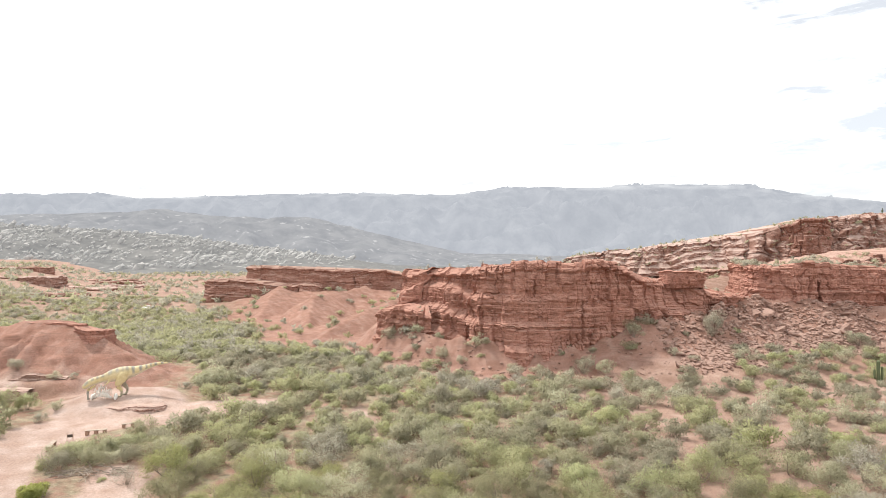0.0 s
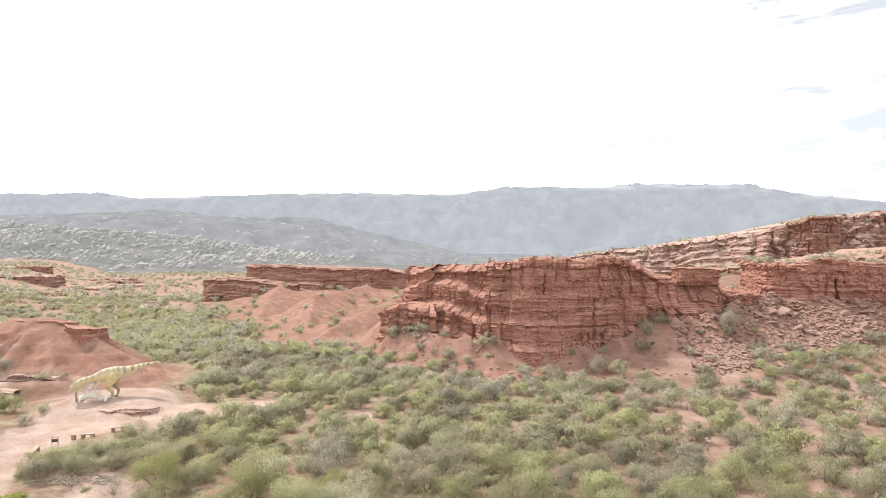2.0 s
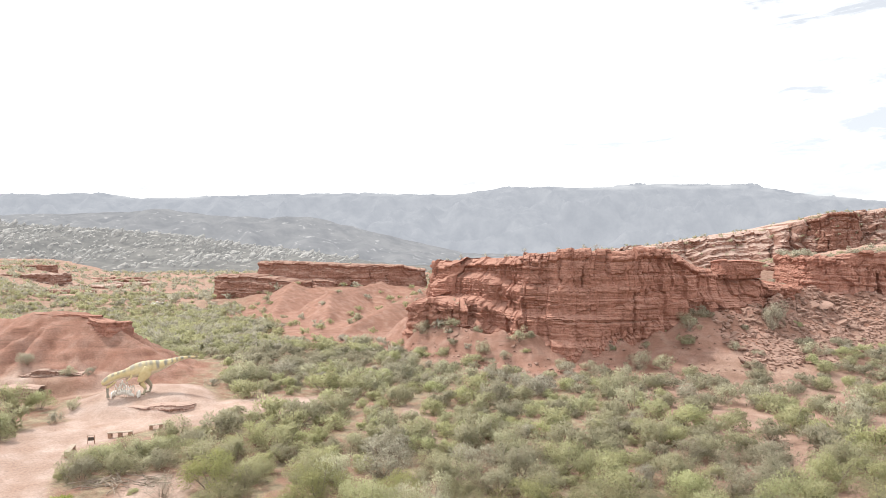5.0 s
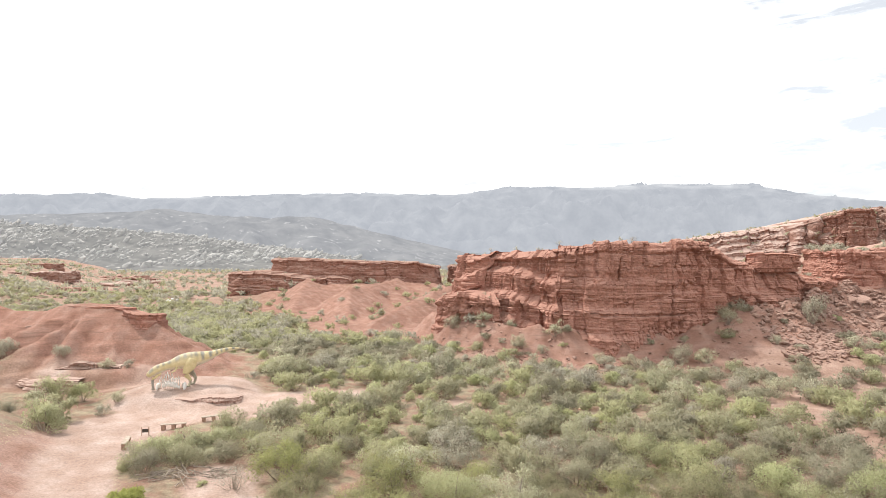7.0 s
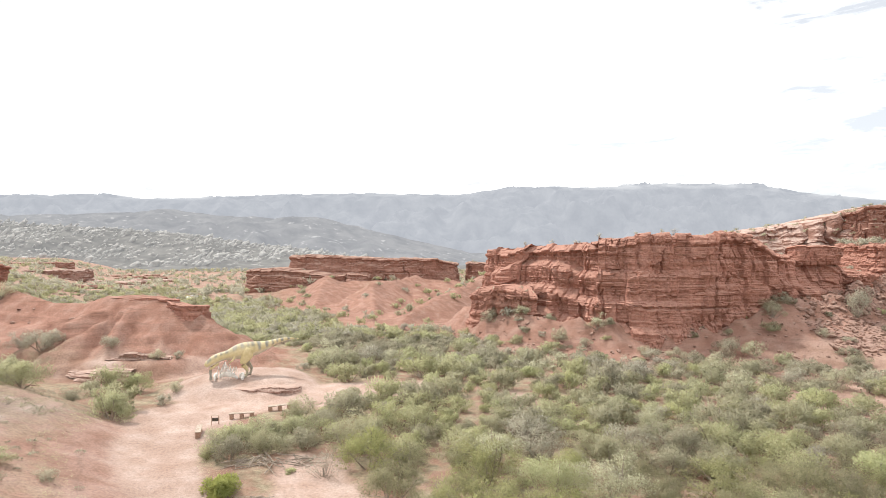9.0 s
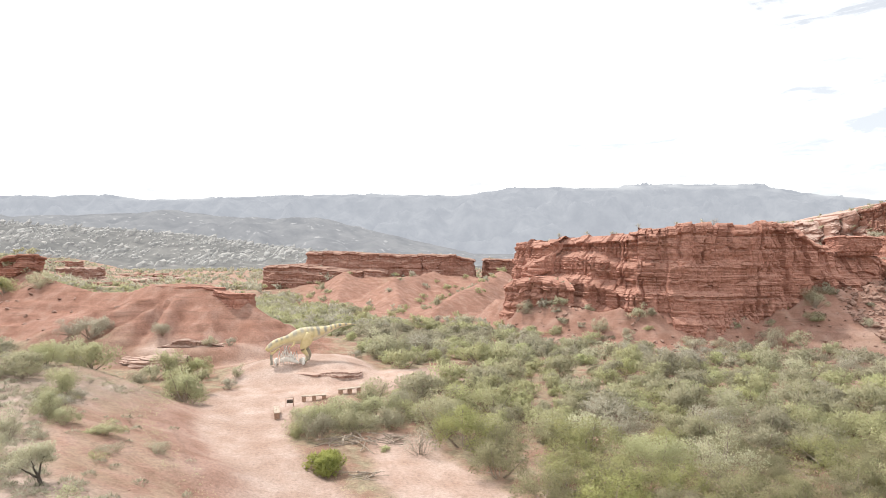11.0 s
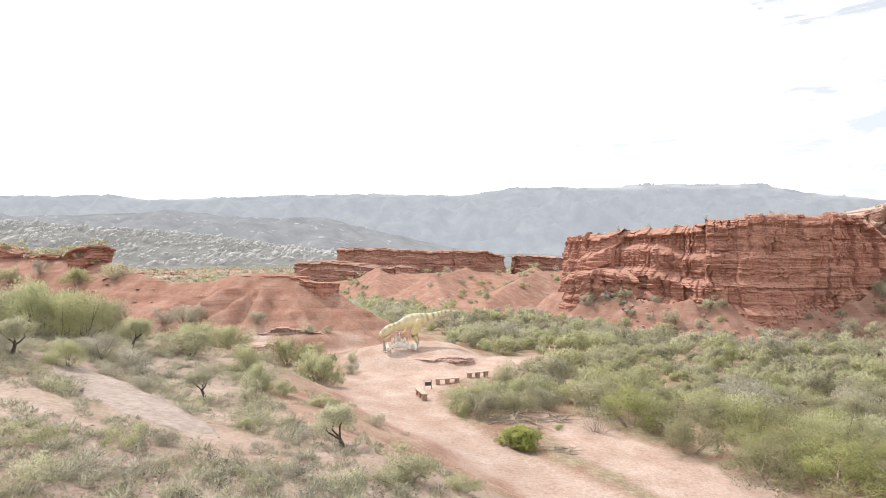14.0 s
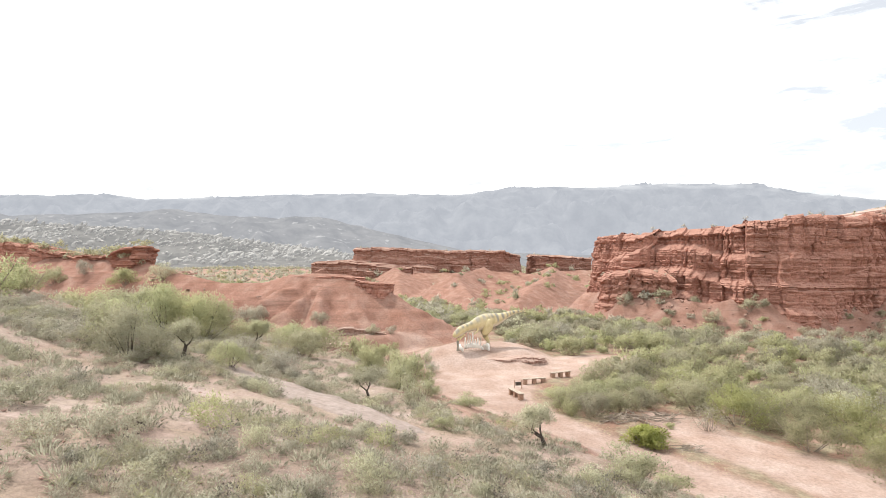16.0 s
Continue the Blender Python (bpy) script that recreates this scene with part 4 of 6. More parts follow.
KINDS = {
    "olive": [shrub("olive_shrub", "dense olive-green desert shrub on sandy soil", "shrub", 20 + k, M_OLIVE, 3300, 0.041, 18 + k, 0.16, 7, 0.95, None, "olive shrubs of the valley") for k in range(4)],
    "green": [shrub("green_shrub", "feathery light-green desert shrub on sandy soil", "shrub", 40 + k, M_GREEN, 3300, 0.041, 19 + k, 0.16, 7, 0.9, None, "green shrubs of the valley") for k in range(4)],
    "grey": [shrub("grey_shrub", "thin grey-green desert shrub with bare twigs", "shrub", 60 + k, M_GREY, 2700, 0.037, 15 + k, 0.22, 12, 1.0, None, "grey shrubs of the valley") for k in range(4)],
    "vivid": [shrub("bright_shrub", "bright yellow-green shrub beside the path", "shrub", 80, M_VIVID, 3600, 0.070, 18, 0.18, 12, 0.85)],
    "airy": [shrub("thorn_bush", "airy light-green thorn bush with dark branching stems", "bush", 180 + k, M_OLIVE if k == 1 else M_GREEN, 6200, 0.031, 26, 0.14, 10, 1.0, M_BARK, "thorn bushes of the hillside", 0.45) for k in range(3)],
    "dry": [shrub("dry_shrub", "sparse dry shrub with open bare twigs", "shrub", 90 + k, M_GREY, 900, 0.032, 18, 0.3, 22, 1.0, None, "dry shrubs", 0.5) for k in range(2)],
}
# plainer models for the shrubs that stand farther off
KINDS["olive_far"] = [shrub("olive_shrub", "dense olive-green desert shrub on sandy soil", "shrub", 120 + k, M_OLIVE, 1100, 0.072, 17 + k, 0.16, 5, 0.95, None, "olive shrubs of the valley") for k in range(4)]
KINDS["green_far"] = [shrub("green_shrub", "feathery light-green desert shrub on sandy soil", "shrub", 140 + k, M_GREEN, 1100, 0.072, 18 + k, 0.16, 5, 0.9, None, "green shrubs of the valley") for k in range(4)]
KINDS["grey_far"] = [shrub("grey_shrub", "thin grey-green desert shrub with bare twigs", "shrub", 160 + k, M_GREY, 900, 0.068, 15 + k, 0.22, 8, 1.0, None, "grey shrubs of the valley") for k in range(4)]
# finer models for the large shrubs beside the wash, which the eye passes nearest
KINDS["olive_near"] = [shrub("olive_shrub", "large yellow-olive desert shrub beside the sandy wash", "shrub", 220 + k, M_YOLIVE, 5200, 0.029, 22 + k, 0.14, 8, 0.95, None, "olive shrubs of the valley", 0.7) for k in range(3)]
KINDS["green_near"] = [shrub("green_shrub", "large feathery light-green shrub beside the sandy wash", "shrub", 240 + k, M_GREEN, 5200, 0.029, 22 + k, 0.14, 8, 0.9, None, "green shrubs of the valley", 0.7) for k in range(3)]
KINDS["grey_near"] = [shrub("grey_shrub", "large grey-green shrub with bare twigs beside the wash", "shrub", 260 + k, M_GREY, 4400, 0.027, 18 + k, 0.2, 12, 1.0, None, "grey shrubs of the valley", 0.7) for k in range(2)]
for obs in KINDS.values():
    for ob in obs:
        ob["used"] = 0


def plant(kind, x, y, size, tall=1.0, turn=None):
    """Sets a shrub of that kind on the ground; the first of each kind is the model itself."""
    obs = KINDS[kind]
    ob = obs[random.randrange(len(obs))]
    z = ground_z(x, y) - 0.06
    m = Matrix.Translation((x, y, z)) @ Matrix.Rotation(random.uniform(0, 6.28) if turn is None else turn, 4, "Z") @ Matrix.Diagonal((size, size, size * tall, 1))
    if ob["used"]:
        ob = copy_thing(ob, Matrix())
    else:
        ob["used"] = 1
    ob.matrix_basis = m
    TAKEN.append((x, y, size))
    return ob


TAKEN = []
random.seed(5)
# shrubs that stand out: kind, x, y, radius, height over radius
SINGLE = [
    ("grey", -21.8, 119.4, 2.1, 1.1), ("grey", -0.8, 107.9, 1.7, 1.0), ("grey", 2.6, 104.5, 1.2, 1.0), ("grey", -12.0, 119.3, 1.7, 1.1), ("grey", 11.4, 102.9, 1.3, 1.0),
    ("grey", 15.8, 101.7, 1.5, 1.0), ("grey", 23.7, 101.9, 2.1, 1.1), ("grey", 34.8, 108.3, 2.0, 1.1), ("grey", 50.6, 111.0, 2.4, 1.5), ("grey", 40.8, 104.3, 1.3, 1.0),
    ("green", 40.6, 95.9, 1.5, 0.9), ("green", 14.1, 89.8, 1.5, 1.2), ("grey", 5.1, 89.4, 1.5, 0.9), ("grey", 24.9, 86.4, 2.8, 0.9), ("grey", 29.6, 85.4, 2.6, 0.9),
    ("grey", -28.2, 124.8, 1.2, 0.9), ("grey", 43.3, 102.5, 1.2, 0.8), ("green", 58.0, 102.8, 2.0, 0.9), ("green", 82.9, 116.3, 2.6, 0.9), ("grey", 73.8, 108.2, 2.2, 0.9),
]
SINGLE_LEFT = [
    ("olive", -35.4, 52.0, 1.7, 1.15), ("olive", -36.9, 53.6, 1.5, 1.1), ("olive", -33.2, 53.2, 1.7, 1.1), ("green", -35.0, 55.0, 1.8, 1.05), ("olive", -31.0, 54.6, 1.8, 1.0),
    ("airy", -63.5, 46.9, 2.4, 1.2), ("airy", -61.9, 47.0, 1.9, 1.4), ("airy", -62.1, 49.7, 2.2, 1.25), ("airy", -63.9, 55.2, 2.1, 1.2), ("airy", -67.0, 50.1, 2.0, 1.2), ("airy", -66.0, 46.0, 1.9, 1.1), ("olive", -71.5, 79.4, 1.4, 1.3), ("grey", -54.6, 42.9, 1.3, 1.15), ("airy", -58.0, 57.0, 1.3, 1.2), ("airy", -50.9, 48.0, 1.2, 1.25),
    ("airy", -48.5, 43.4, 1.05, 1.1), ("olive", -54.4, 71.0, 1.8, 1.5), ("green", -52.1, 71.4, 1.4, 1.35), ("green", -48.8, 60.6, 1.75, 1.3), ("olive", -56.5, 60.5, 1.9, 1.1), ("green", -59.5, 63.0, 2.0, 1.1), ("olive", -62.0, 66.0, 1.9, 1.1), ("olive", -54.0, 63.5, 1.0, 1.0), ("airy", -46.9, 42.5, 0.7, 1.1), ("green", -44.7, 42.4, 1.0, 0.6), ("grey", -47.6, 39.3, 0.7, 1.5), ("grey", -47.8, 70.3, 0.8, 1.2),
]
SINGLE_HILL = [("green", -39.4, 31.0, 1.4, 0.8), ("green", -37.6, 32.4, 0.9, 0.7), ("airy", -56.7, 39.8, 1.1, 0.95), ("grey", -57.3, 43.7, 1.3, 1.05), ("grey", -70.3, 82.7, 2.7, 1.1), ("grey", -73.2, 83.6, 1.8, 1.0), ("grey", -61.1, 82.1, 1.3, 1.3), ("grey", -105.7, 107.6, 1.4, 1.3), ("olive", -96.1, 102.5, 2.4, 1.2), ("grey", -90.2, 102.0, 2.2, 1.0), ("green", -111.2, 107.8, 2.0, 1.2), ("grey", -54.5, 80.0, 1.0, 1.3), ("grey", -52.4, 80.9, 0.9, 1.0),
               ("airy", -59.8, 36.4, 1.5, 1.2), ("airy", -61.6, 38.0, 1.6, 1.3), ("airy", -63.4, 41.4, 1.6, 1.2), ("green", -46.1, 34.9, 0.5, 1.0), ("airy", -60.2, 52.6, 1.5, 1.1), ("grey", -66.4, 60.5, 1.5, 1.0)]
SINGLE_PATH = [("grey", -19.4, 39.4, 0.5, 1.0), ("grey", -17.6, 38.9, 0.55, 1.1), ("vivid", -33.7, 45.9, 1.6, 0.8), ("dry", -28.2, 49.8, 1.5, 1.1), ("green", -30.6, 50.3, 0.5, 0.8), ("green", -36.9, 55.4, 1.6, 0.9), ("green", -34.2, 57.2, 1.9, 0.8), ("green", -32.0, 57.2, 2.1, 0.95), ("green", -36.6, 57.2, 1.3, 0.75),
               ("olive", -30.0, 59.6, 2.0, 0.9), ("green", -32.6, 60.2, 1.2, 0.75), ("grey", -32.5, 55.4, 1.5, 0.7), ("olive", -29.3, 66.4, 1.2, 1.0)]
for kind, x, y, size, tall in SINGLE + SINGLE_LEFT + SINGLE_HILL + SINGLE_PATH:
    plant(kind, x, y, size * (1.25 if -60 < x < -44 and y < 75 or y > 100 else 1.08), tall)


def density_table(x, y):
    d = 0.97 - 0.5 * step(x, 14, 26) * step(108 - y, 0, 10)
    d = d * (1 - bare(x, y)) * (1 - 0.30 * step(x, 34, 44)) * (1 - 0.5 * step(x, 26, 34) * step(y, 93, 98))
    dt_, (zt_,) = line_near(x, y, TALUS_LINE)
    d = d * (0.16 + 0.84 * step(dt_, 9, 13))
    dr_ = line_near(x, y, RIDGE_LINE)[0]
    d = d * step(dr_, 12, 16)
    hd_ = hill_dist(x, y)
    d = d * (1 - 0.86 * step(hd_, -1.5, 1.5) * step(60 - y, 0, 6)) * (1 - 0.5 * step(hd_, 0, 3))
    d = d * (1 - 0.8 * step(x, -74, -70) * step(-46 - x, 0, 3) * step(y, 54, 58) * step(90 - y, 0, 4))
    q = np.hypot((x + 58) / 14, (y - 79) / 6)
    d = d * step(q, 0.85, 1.2)
    return d


LD = density_table(LGX, LGY)
LM = np.min([line_near(LGX, LGY, line)[0] for line in (MOUND_LINE, MOUND_LINE_2, MOUND_LINE_3, FAR_FOOT)], axis=0)
LN = fbm(LGX / 13, LGY / 13, 91)
LT = line_near(LGX, LGY, TALUS_LINE)[0]


clear = [(-34.6, 48.4, 2.6), (-46.5, 50.5, 4.0), (-44.5, 45.0, 3.0), (-36.3, 60.6, 2.2), (-38, 62.6, 2.2), (-35.3, 64.6, 2.2), (-40.2, 58, 1.8), (-41.0, 74, 8.0), (-32.5, 40.5, 4.5), (-27.5, 37.5, 4.0), (-29.5, 46.5, 3.0)]
count = {"olive": 0, "green": 0, "grey": 0}
mid, far = {"olive": [], "green": [], "grey": []}, {"olive": [], "grey": []}
behind = {"olive": [], "green": [], "grey": []}
yy = 39.0
while yy < 113:
    xx = -80.0
    step_x = 1.95
    while xx < 92:
        x, y = xx + random.uniform(-0.8, 0.8), yy + random.uniform(-0.8, 0.8)
        xx += step_x
        if abs(x + 23) > 0.80 * (y + 22) + 12:
            continue
        if random.random() > look_up(LD, x, y):
            continue
        size = random.choice((0.9, 1.2, 1.5, 1.9, 2.3) if x < 16 else (1.1, 1.5, 1.9, 2.3)) * random.uniform(0.85, 1.15)
        if y < 66 and x > -27:
            size = min(size * 1.6, 3.0)
        elif y < 95:
            size *= 1.2
        if any((x - a) ** 2 + (y - b) ** 2 < (c + 0.6 * size) ** 2 for a, b, c in clear):
            continue
        if any((x - a) ** 2 + (y - b) ** 2 < (0.47 * (c + size)) ** 2 for a, b, c in TAKEN[-160:] + TAKEN[:64]):
            continue
        n = look_up(LN, x, y) + random.uniform(-0.35, 0.35)
        kind = "olive" if n > (0.04 if y > 66 else -0.26) else ("green" if n > -0.36 else "grey")
        if count[kind] < 285:
            count[kind] += 1
            plant(kind + "_near" if y < 53 and x > -31 else kind if y < 62 else kind + "_far", x, y, size, random.uniform(0.8, 1.1) if size > 1.3 else random.uniform(0.9, 1.2))
        else:
            behind[kind].append((x, y, size))
            TAKEN.append((x, y, size))
    yy += 1.85


def bush_stuff(name, label, spots, material, seed, count, leaf, zs=None):
    """Far scrub as one mesh: spots of x, y, size."""
    rng = np.random.default_rng(seed)
    models, norms = [], []
    for k in range(6):
        cs, ss = dome(rng, 9)
        tri, nrm = leaves(rng, cs, ss, count, leaf)
        models.append(tri)
        norms.append(nrm)
    sp = np.array(spots)
    zs = height(sp[:, 0], sp[:, 1]) - 0.08 if zs is None else np.asarray(zs)
    parts_ = [models[i % 6] * np.array([s, s, s * t]) + np.array([x, y, z]) for i, (x, y, s, z, t) in enumerate(zip(sp[:, 0], sp[:, 1], sp[:, 2], zs, rng.uniform(0.7, 1.05, len(sp))))]
    nrms = np.concatenate([norms[i % 6] for i in range(len(sp))])
    return tagged(new(name, tri_mesh(name, np.concatenate(parts_), material, nrms)), label, "scrub", kind="stuff")


random.seed(8)
for k in range(7000):
    y = random.uniform(110, 262)
    x = random.uniform(-0.80, 0.42) * y - 12
    if x > 60:
        continue
    d = look_up(LD, x, y)
    pm = look_up(LM, x, y)
    d *= 0.06 + 0.94 * min(max((pm - 12) / 6, 0), 1)
    if y > 165 and x < -85:
        d *= 0.5
    if random.random() < d:
        mid[random.choices(("olive", "green", "grey"), (5, 3, 3))[0]].append((x, y, random.uniform(1.1, 2.4)))
for k in range(3000):
    y = random.uniform(225, 640)
    x = random.uniform(-0.85, 0.3) * y
    if random.random() < 0.25 + 0.75 * (fbm(np.array([x / 45]), np.array([y / 30]), 95)[0] > -0.05):
        far[random.choice(("olive", "grey", "grey"))].append((x, y, random.uniform(1.2, 3.0)))
for kind, m in (("olive", M_OLIVE), ("green", M_GREEN), ("grey", M_GREY)):
    bush_stuff("scrub_" + kind, kind + " scrub filling the valley beyond the path", mid[kind], m, 300 + len(kind), 190, 0.155)
    if behind[kind]:
        bush_stuff("valley_scrub_" + kind, kind + " scrub at the far side of the valley", behind[kind], m, 330 + len(kind), 620, 0.095)
for kind, m in (("olive", M_OLIVE), ("grey", M_GREY)):
    bush_stuff("plain_scrub_" + kind, kind + " scrub dotted over the far plain", far[kind], m, 320 + len(kind), 34, 0.42)
rng = np.random.default_rng(340)
for name_, m, n_, lo, hi in (("mesa_cliff", M_GREY, 90, 0.3, 0.8), ("ridge_cliff", M_OLIVE, 420, 0.5, 1.6), ("block_cliff", M_GREY, 240, 0.5, 1.5)):
    p = np.concatenate(TOPS[name_])
    p = p[rng.integers(0, len(p), n_)]
    bush_stuff("rim_scrub", "small scrub growing on the flat rock tops", [(x, y, rng.uniform(lo, hi)) for x, y, z in p], m, 341, 130, 0.16, p[:, 2] - 0.1)



tops_ = TOPS["mesa_cliff"][0]
for x, y, size in ((18.6, 111.0, 1.25), (31.0, 112.5, 0.8), (6.0, 112.0, 0.7), (-4.0, 126.0, 0.8)):
    q = tops_[np.argmin(np.hypot(tops_[:, 0] - x, tops_[:, 1] - y))]
    plant("dry", q[0], q[1], size, 1.1).matrix_basis.translation.z = q[2] - 0.05
p = np.concatenate(FACES["ridge_cliff"])
p = p[rng.integers(0, len(p), 230)]
bush_stuff("ridge_scrub", "grey-green scrub rooted on the broken pale ridge", [(x, y, rng.uniform(0.6, 1.9)) for x, y, z in p], M_GREY, 343, 120, 0.17, p[:, 2] - 0.15)
spots = []
while len(spots) < 300:
    x, y = rng.uniform(66, 250), rng.uniform(136, 262)
    if rng.random() < 0.35 + 0.65 * (fbm(np.array([x / 18]), np.array([y / 14]), 96)[0] > 0.05):
        spots.append((x, y, rng.uniform(0.8, 2.2)))
bush_stuff("saddle_scrub", "olive and grey scrub on the rise behind the block cliff", spots, M_OLIVE, 344, 130, 0.17)


# ---- dwarf shrubs on the stony hillside ----
def tussock(name, label, seed, material, count, spread, group):
    """A low rounded dwarf shrub of fine sprays, dead and dark round its foot."""
    rng = np.random.default_rng(seed)
    cs, ss = dome(rng, 15, 0.05)
    cs = [(0.5 * spread * x, 0.44 * y, 0.34 * z) for x, y, z in cs]
    tri, nrm = leaves(rng, cs, [0.5 * r for r in ss], count, 0.022, 0.9)
    root = tagged(new(name), label, "dwarf shrub", group)
    tagged(part("foliage", tri_mesh(name, tri, material, nrm), root), kind="stuff")
    foot = [(0.40 * spread * math.cos(a), 0.36 * math.sin(a), 0.04) for a in rng.uniform(0.5, 4.2, 9)]
    tri, nrm = leaves(rng, foot, [0.12] * 9, 70, 0.022, 0.0)
    part("dead_base", tri_mesh(name + "_base", tri, M_DEAD, nrm), root, "dark dead leaves")["kind"] = "stuff"
    return root


TUFTS = [tussock("dwarf_shrub", "low grey-green dwarf shrub on the stony slope", 700 + k, (M_BLADE, M_GREY, M_BLADE, M_OLIVE, M_GREY)[k], 1300, 0.9 + 0.2 * k, "dwarf shrubs on the slope") for k in range(5)]
random.seed(17)
LP = fbm(LGX / 4.5, LGY / 3.2, 97)
LW = line_near(LGX, LGY, PATH_LINE)
LW = LW[0] - LW[1][0]
SLAB_LINE = [(-57.5, 40.6, 0), (-55.0, 38.6, 0), (-52.2, 36.2, 0), (-49.4, 34.0, 0), (-46.6, 32.6, 0)]
LS = line_near(LGX, LGY, SLAB_LINE)[0] + 0.7 * fbm(LGX / 1.5, LGY / 1.5, 98)
used, tries, tuft_at = 0, 0, []
while used < 298 and tries < 9000:
    tries += 1
    y = random.uniform(20, 52)
    x = random.uniform(-74, -36)
    hd1 = float(hill_dist(x, y))
    if hd1 < 3.0 or abs(x + 46) > 0.85 * (y - 9) + 4:
        continue
    nn = look_up(LP, x, y)
    bald = look_up(LS, x, y) < 1.7
    if nn < -0.16 or (bank(x, y) > 0.4 and random.random() > 0.08) or (bald and random.random() > 0.04) or any((x - a) ** 2 + (y - b) ** 2 < 0.45 for a, b in tuft_at[-200:]):
        continue
    z = ground_z(x, y) - 0.03
    s = random.choice((0.9, 1.1, 1.4, 1.6, 1.9)) * random.uniform(0.85, 1.15)
    m = Matrix.Translation((x, y, z)) @ Matrix.Rotation(random.uniform(0, 6.28), 4, "Z") @ Matrix.Diagonal((s, s, s * random.uniform(0.8, 1.1), 1))
    ob = TUFTS[used % 5]
    if used >= 5:
        ob = copy_thing(ob, Matrix())
    ob.matrix_basis = m
    tuft_at.append((x, y))
    used += 1


def small_tufts(n, seed):
    """Smaller cushions between the large ones, as one mesh."""
    rng = np.random.default_rng(seed)
    tris, nrms = [], []
    while len(tris) < n:
        x, y = rng.uniform(-76, -38), rng.uniform(20, 50)
        if hill_dist(x, y) < 2.5 or abs(x + 46) > 0.85 * (y - 9) + 4 or look_up(LP, x, y) < -0.5 or look_up(LS, x, y) < 1.6 or (bank(x, y) > 0.4 and rng.random() > 0.1):
            continue
        T, A = np.arccos(1 - 0.9 * rng.random(105)), rng.uniform(0, 6.283, 105)
        d = np.stack([np.cos(A) * np.sin(T), np.sin(A) * np.sin(T), np.cos(T)], 1)
        s = rng.uniform(0.25, 0.6)
        base = d * np.array([0.5 * rng.uniform(0.8, 1.4), 0.5, 0.3]) + rng.normal(size=d.shape) * 0.05
        go = d + np.array([0, 0, 0.3]) + rng.normal(size=d.shape) * 0.35
        side = np.cross(go, rng.normal(size=d.shape))
        side *= 0.03 / np.linalg.norm(side, axis=1)[:, None]
        tip = base + go * rng.uniform(0.12, 0.3, (105, 1))
        tris.append(np.stack([base - side, base + side, tip], 1) * s + np.array([x, y, ground_z(x, y)]))
        nrms.append((d + np.array([0, 0, 0.2])) / np.linalg.norm(d + np.array([0, 0, 0.2]), axis=1)[:, None])
    return tagged(new("small_tussocks", tri_mesh("small_tussocks", np.concatenate(tris), M_BLADE, np.concatenate(nrms))), "small grey-green tussocks between the large ones", "grass", kind="stuff")


small_tufts(1300, 805)


def carpet(name, label, seed, material, n, test, size, blades):
    """Low plants too many to count, as one mesh."""
    rng = np.random.default_rng(seed)
    pts = []
    while len(pts) < n:
        x, y = rng.uniform(-78, -26), rng.uniform(19, 66)
        if test(x, y):
            pts.append((x, y))
    pts = np.array(pts)
    z = height(pts[:, 0], pts[:, 1])
    out = []
    for (x, y), zz in zip(pts, z):
        s = size * rng.uniform(0.6, 1.5)
        k = blades
        an = rng.uniform(0, 6.283, k)
        tl = rng.uniform(0.1, 1.0, k)
        c = rng.normal(size=(k, 2)) * 0.35 * s
        ln = rng.uniform(0.5, 1.0, k) * s
        b = np.stack([x + c[:, 0], y + c[:, 1], np.full(k, zz - 0.02)], 1)
        d = np.stack([np.cos(an) * tl, np.sin(an) * tl, 1 - 0.5 * tl], 1) * ln[:, None]
        sd = np.stack([-np.sin(an), np.cos(an), 0 * an], 1) * (0.028 * s)
        out.append(np.stack([b - sd, b + sd, b + d], 1))
    return tagged(new(name, tri_mesh(name, np.concatenate(out), material)), label, "grass", kind="stuff")


def on_slope(x, y):
    return 2.5 < hill_dist(x, y) and bank(x, y) < 0.4 and abs(x + 46) < 0.85 * (y - 9) + 4 and look_up(LP, x, y) > -0.04 and not look_up(LS, x, y) < 1.6


def by_path(x, y):
    return -0.2 < look_up(LW, x, y) < 1.6 and y < 62 and x < -31 + 0.2 * (y - 40)


carpet("dry_grass", "dry grey grass between the tussocks", 801, M_BLADE, 1500, on_slope, 0.17, 30)
carpet("verge_grass", "thin green grass along the path edge", 802, M_GREEN, 900, by_path, 0.13, 10)
carpet("slope_herbs", "low olive herbs among the tussocks", 803, M_OLIVE, 420, on_slope, 0.22, 30)


def slope_spots(seed, n, lo, hi):
    rng = np.random.default_rng(seed)
    out = []
    while len(out) < n:
        x, y = rng.uniform(-78, -36), rng.uniform(19, 56)
        if on_slope(x, y):
            out.append((x, y, rng.uniform(lo, hi)))
    return out


bush_stuff("cushion_plants", "low grey-green cushion plants over the stony slope", slope_spots(811, 900, 0.28, 0.7), M_BLADE, 812, 150, 0.062)
bush_stuff("slope_herbs", "small yellow-green herbs over the stony slope", slope_spots(813, 420, 0.2, 0.6), M_OLIVE, 814, 120, 0.08)
bush_stuff("dead_cushions", "dark dead cushion plants over the stony slope", slope_spots(815, 150, 0.3, 0.6), M_DEAD, 816, 170, 0.06)


rng = np.random.default_rng(818)
spots = []
while len(spots) < 520:
    x, y = rng.uniform(-104, -58), rng.uniform(34, 68)
    if hill_dist(x, y) > 5 and rng.random() < 0.45 + 0.55 * (fbm(np.array([x / 6]), np.array([y / 5]), 99)[0] > 0):
        spots.append((x, y, rng.uniform(0.45, 1.15)))
bush_stuff("slope_scrub", "dense low grey scrub on the upper hillside", spots, M_GREY, 819, 330, 0.052)


